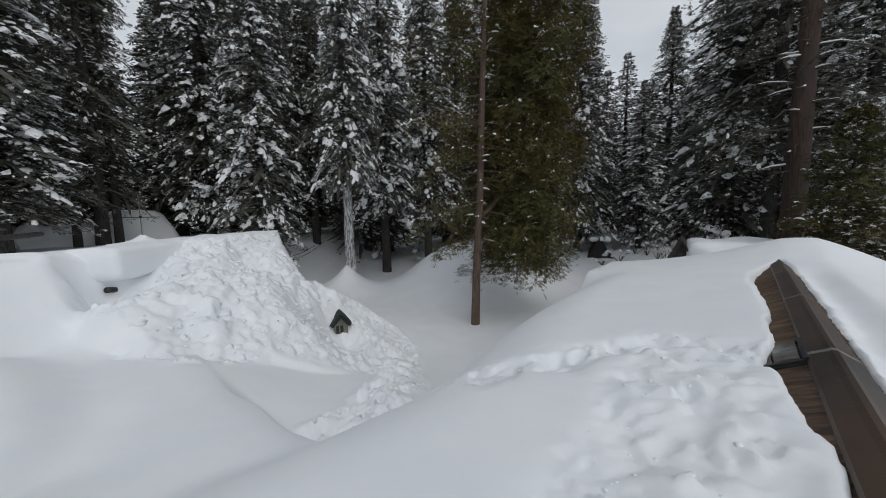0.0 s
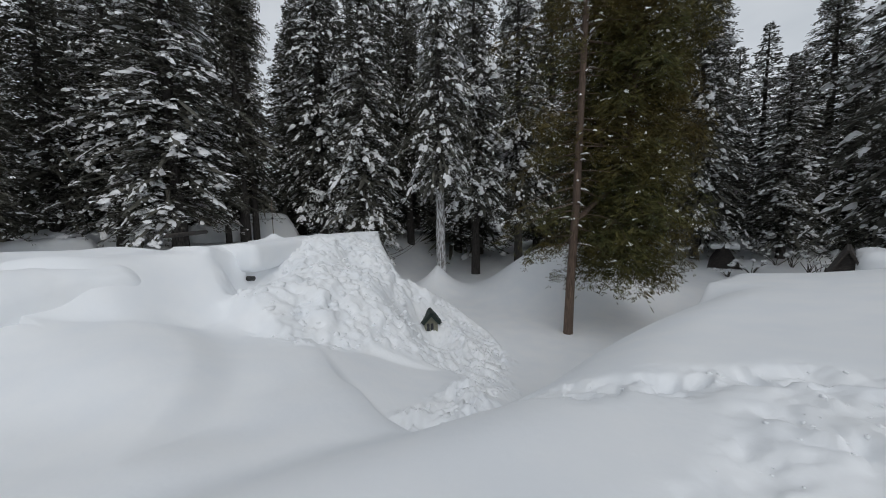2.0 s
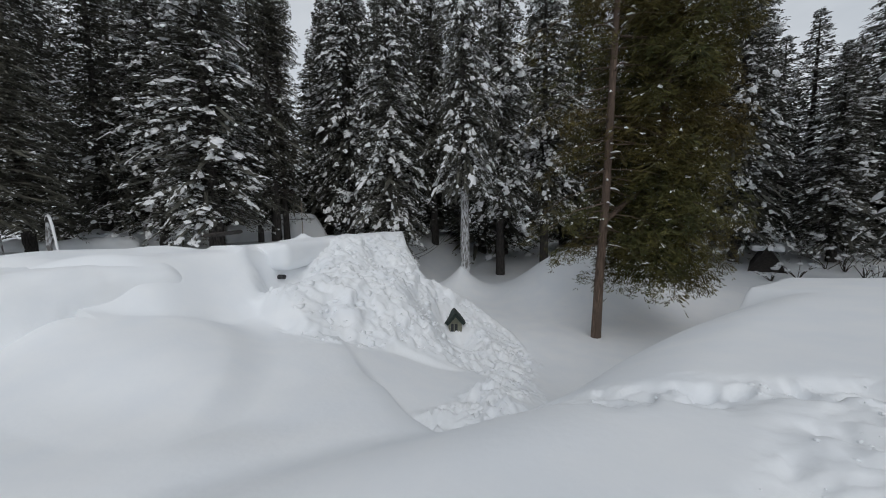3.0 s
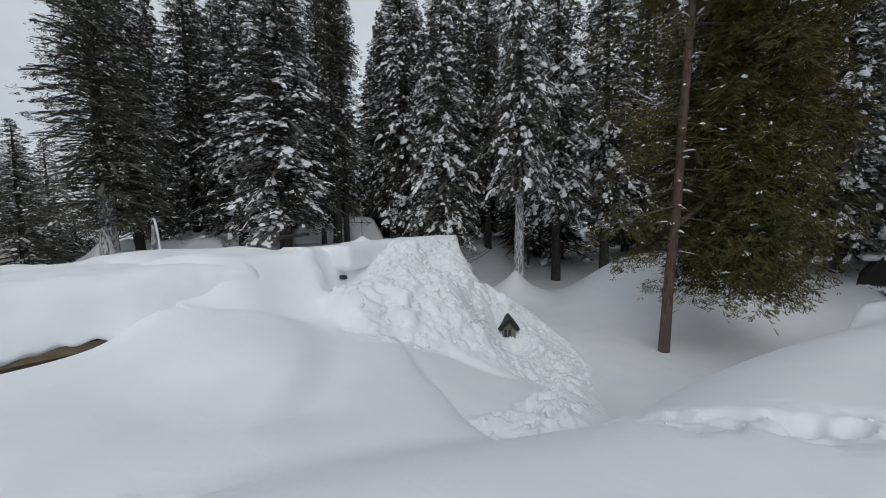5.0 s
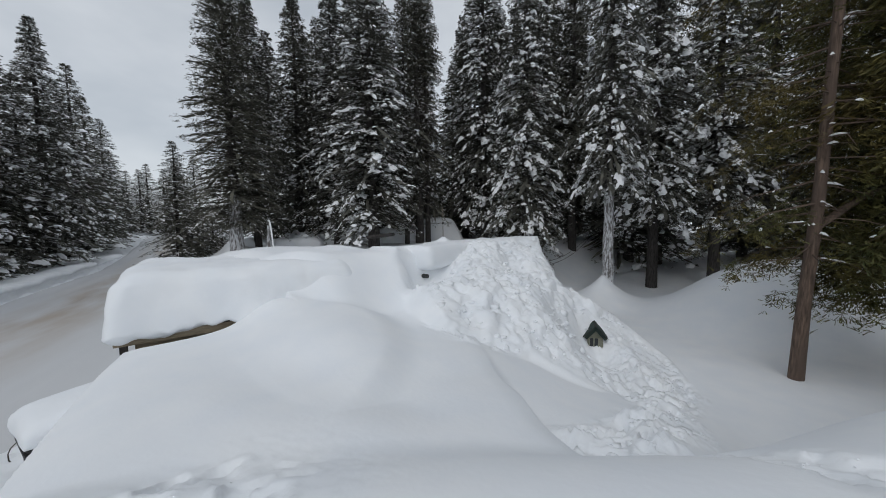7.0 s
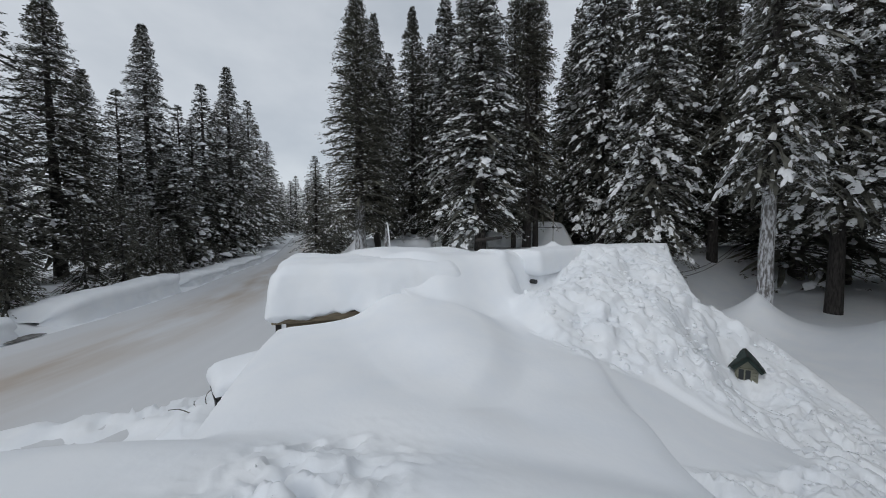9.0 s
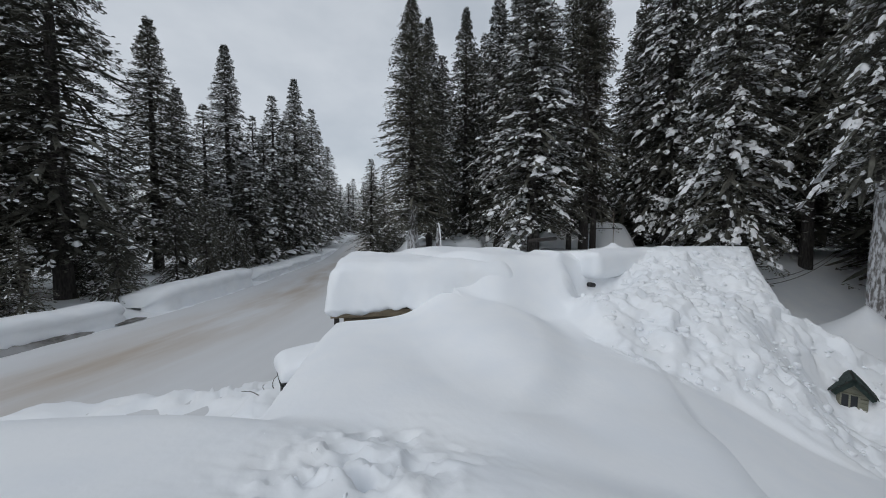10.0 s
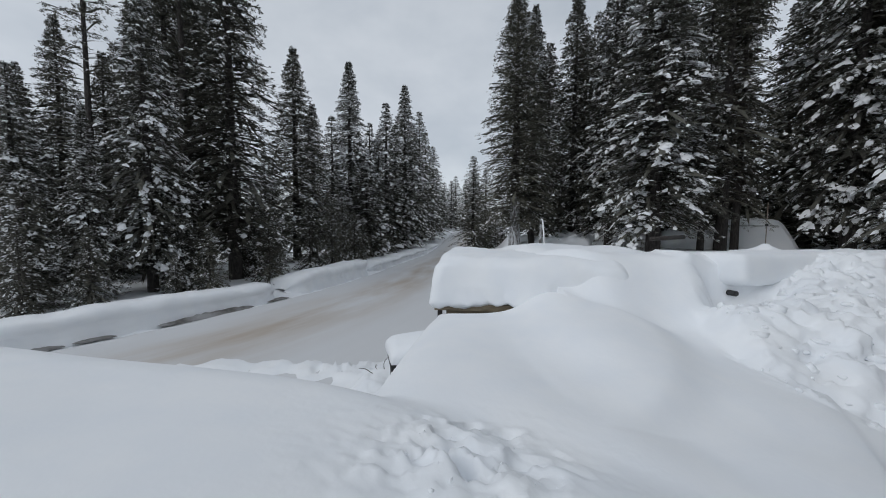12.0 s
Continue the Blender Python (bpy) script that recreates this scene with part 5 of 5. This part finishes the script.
def bent_stick(pts, r, mat, name, label):
    cu = bpy.data.curves.new(name, "CURVE")
    cu.dimensions, cu.bevel_depth, cu.bevel_resolution = "3D", r, 2
    sp = cu.splines.new("POLY")
    sp.points.add(len(pts) - 1)
    for k, (p, q) in enumerate(zip(sp.points, pts)):
        p.co, p.radius = (*q, 1), 1 - 0.5 * k / len(pts)
    dg = bpy.context.evaluated_depsgraph_get()
    tmp = bpy.data.objects.new(name, cu)
    me = bpy.data.meshes.new_from_object(tmp.evaluated_get(dg))
    bpy.data.objects.remove(tmp)
    me.materials.clear()
    me.materials.append(mat)
    return tagged(new(name, me), label)


rng_s = random.Random(5)
for k in range(7):
    x0, y0 = -7.1 - 0.6 * rng_s.random(), -0.9 + 0.6 * rng_s.random()
    z0 = ground_at(x0, y0) - 0.05
    pts = [Vector((x0, y0, z0))]
    dirv = Vector((rng_s.uniform(-1, 1), rng_s.uniform(-0.4, 0.6), rng_s.uniform(0.2, 0.9))).normalized()
    for j in range(5):
        dirv = (dirv + Vector((rng_s.uniform(-0.4, 0.4), rng_s.uniform(-0.4, 0.4), rng_s.uniform(-0.45, 0.1)))).normalized()
        pts.append(pts[-1] + dirv * 0.085)
    tagged(bent_stick(pts, 0.009, TWIG, "broken_branch", "dark broken branch sticking from the snow"), category="branch", group="branches by the bin")

# ---- overhead cables ----


def cable(a, b, sag, label):
    pts = [Vector(a).lerp(Vector(b), k / 24) - Vector((0, 0, sag * 4 * (k / 24) * (1 - k / 24))) for k in range(25)]
    tagged(bent_stick(pts, 0.016, CABLE, "overhead_cable", label), category="cable", group="overhead cables")


for h in (0.0, 0.28, 0.75):
    cable((7.0, 31.0, 8.0 + h), (26.0, 18.5, 7.5 + h), 0.35, "thin black cable strung before the dark trees")
for h in (0.0, 0.22):
    cable((-8.3, 17.6, 2.6 + h), (-9.5, 33.0, 5.2 + 1.2 * h), 0.9, "slack black cable from the house to the trees")

# ---- bare shrubs with snow on them ----


def shrub(x, y, seed, tall):
    rng = random.Random(seed)
    z = ground_at(x, y)
    t = thing("shrub", "leafless shrub holding clumps of snow", "shrub", "bare shrubs in the clearing", at=pose(x, y, z - 0.1))
    for k in range(7):
        a = rng.uniform(0, 6.28)
        pts = [Vector((0, 0, 0))]
        dirv = Vector((math.cos(a) * 0.35, math.sin(a) * 0.35, 1)).normalized()
        for j in range(6):
            dirv = (dirv + Vector((rng.uniform(-0.3, 0.3), rng.uniform(-0.3, 0.3), rng.uniform(-0.25, 0.1)))).normalized()
            pts.append(pts[-1] + dirv * tall / 6)
        s = bent_stick(pts, 0.022, TWIG, "stem", "")
        s.parent = t
        for j in (3, 5):
            if rng.random() < 0.7:
                bm = bmesh.new()
                bmesh.ops.create_icosphere(bm, subdivisions=1, radius=rng.uniform(0.08, 0.17))
                for v in bm.verts:
                    v.co = Vector((v.co.x * 1.2, v.co.y, v.co.z * 0.7)) + pts[j] + Vector((0, 0, 0.05))
                    v.co += 0.04 * noise.noise_vector(v.co * 7)
                part("snow_clump", bm, TREE_SNOW, t, smooth=True)


for az, r, seed, tall in ((-27.5, 30, 1, 1.6), (-29.6, 33, 2, 1.9), (-31.0, 33, 3, 2.2), (-32.4, 32, 4, 2.0), (-33.4, 30, 5, 1.5), (-25.2, 29, 6, 1.1)):
    shrub(*polar(az, r), seed, tall)

# ---- dead leaning snag beside the big cedar ----
gx0, gy0 = polar(68.0, 26.3)
gz0 = ground_at(gx0, gy0)
snag = thing("snag", "broken pale snag with one drooping snowy limb", "dead tree", at=pose(gx0, gy0, gz0))
v, f = tube([(0, 0, -0.6), (0.02, 0, 0.6), (0.06, 0.03, 1.5), (0.05, 0.0, 1.9)], [0.15, 0.12, 0.10, 0.03], 8)
piece("trunk", mesh("trunk", v, f, BARK_PALE, True), snag)
arc = [Vector((0.05 + 0.35 * k, -0.1 * k, 1.75 + 0.28 * k - 0.085 * k * k)) for k in range(8)]
limb = bent_stick(arc, 0.06, BARK_GREY, "limb", "")
limb.parent = snag
snow_on = bent_stick([p + Vector((0, 0, 0.07)) for p in arc], 0.075, TREE_SNOW, "limb_snow", "ridge of snow along the limb")
snow_on.parent = snag

# ---- dark soil showing under the road bank ----


def soil_strip(x0, x1, seed, tall=1.0):
    n = 26
    rng = random.Random(seed)
    v, f = [], []
    for k in range(n + 1):
        x = x0 + (x1 - x0) * k / n
        y = float(bank_line(np.array(x))) + 0.35
        w = max(math.sin(math.pi * k / n), 0.0) ** 0.6 * tall * rng.uniform(0.75, 1.1)
        wob = rng.uniform(-0.05, 0.05)
        v += [(x, y + 0.55 * w + wob, -0.02), (x, y + 0.20 * w, 0.16 * w), (x, y - 0.15 * w + wob, 0.30 * w), (x, y - 0.5, 0.05)]
        if k:
            o = (k - 1) * 4
            f += [(o + j, o + j + 1, o + j + 5, o + j + 4) for j in range(3)]
    return tagged(new("soil_strip", mesh("soil_strip", v, f, SOIL, True)), "dark wet gravel showing under the snow bank", "gravel", "bare soil along the road")


SOIL = material("wet_gravel", (0.085, 0.080, 0.075), 0.85, second=(0.21, 0.20, 0.185), scale=5, bump=0.9, bump_scale=14, coarse=(0.33, 0.33, 0.33))
soil_strip(-18.2, -22.2, 1, 0.75)
soil_strip(-15.9, -16.9, 2, 0.3)
soil_strip(-14.6, -15.7, 3, 0.38)
soil_strip(-23.2, -24.6, 4, 0.25)

# thick smooth end of the roof snow that hangs over the notch
cornice = slab_mesh("snow_cornice", -1.25, 0.0, -1.35, 4.6, 0.0, 0.82, 0.22, 0.28, SNOW, 0.10, 0.05, 71)
cornice_ob = tagged(new("snow_cornice", cornice), "smooth thick snow cornice hanging over a dark roof notch", "snow")
cornice_ob.matrix_basis = pose(-7.74, 9.2, 3.50, 0, 0, 6.5)

# black pipe end in the notch of the far roof
pipe = bmesh.new()
bmesh.ops.create_cone(pipe, cap_ends=True, segments=14, radius1=0.07, radius2=0.07, depth=0.22, matrix=Matrix.Rotation(radians(80), 4, "X"))
stub = part("pipe_stub", pipe, BLACK, None, "black pipe end at the foot of the roof snow", smooth=True)
stub.location = (-7.99, 8.07, 3.31)
tagged(stub, category="pipe")

# ---- clods of snow lying on the slide and along the trodden path ----


def clods(name, count, place, low, high, seed, label):
    """Many small broken lumps of snow as one mesh."""
    rng = np.random.default_rng(seed)
    base = bmesh.new()
    bmesh.ops.create_icosphere(base, subdivisions=1, radius=1)
    bv = np.array([v.co[:] for v in base.verts])
    bf = np.array([[v.index for v in q.verts] for q in base.faces])
    base.free()
    xy = place(rng, count)
    keep = rng.uniform(0, 1, len(xy)) < np.maximum(slide_mask(xy[:, 0], xy[:, 1]), trodden(xy[:, 0], xy[:, 1])) ** 2
    xy = xy[keep]
    z = full_height(xy[:, 0], xy[:, 1])
    n = len(xy)
    size = low * (high / low) ** (rng.uniform(0, 1, n) ** 2.2)
    jit = rng.uniform(0.62, 1.25, (n, len(bv), 1))
    ax = rng.uniform(0.6, 1.3, (n, 1, 3)) * np.array([1, 1, 0.75])
    v = bv[None] * jit * ax * size[:, None, None]
    a = rng.uniform(0, 6.28, n)
    ca, sa = np.cos(a)[:, None], np.sin(a)[:, None]
    v = np.stack([v[..., 0] * ca - v[..., 1] * sa, v[..., 0] * sa + v[..., 1] * ca, v[..., 2]], -1)
    v = v + np.stack([xy[:, 0], xy[:, 1], z - size * 0.15], 1)[:, None]
    f = bf[None] + (np.arange(n) * len(bv))[:, None, None]
    return tagged(new(name, mesh(name, v.reshape(-1, 3), f.reshape(-1, 3), SNOW, True)), label, "snow", kind="stuff")


clods("snow_rubble", 1700, lambda g, n: np.stack([g.uniform(-8.4, 0.4, n), g.uniform(5.0, 17.2, n)], 1), 0.03, 0.14, 81, "broken white snow rubble on the slide")
clods("snow_crumbs", 1500, lambda g, n: np.stack([g.uniform(-4.0, 4.0, n), g.uniform(-0.6, 5.2, n)], 1), 0.008, 0.028, 82, "small snow crumbs along trodden path")
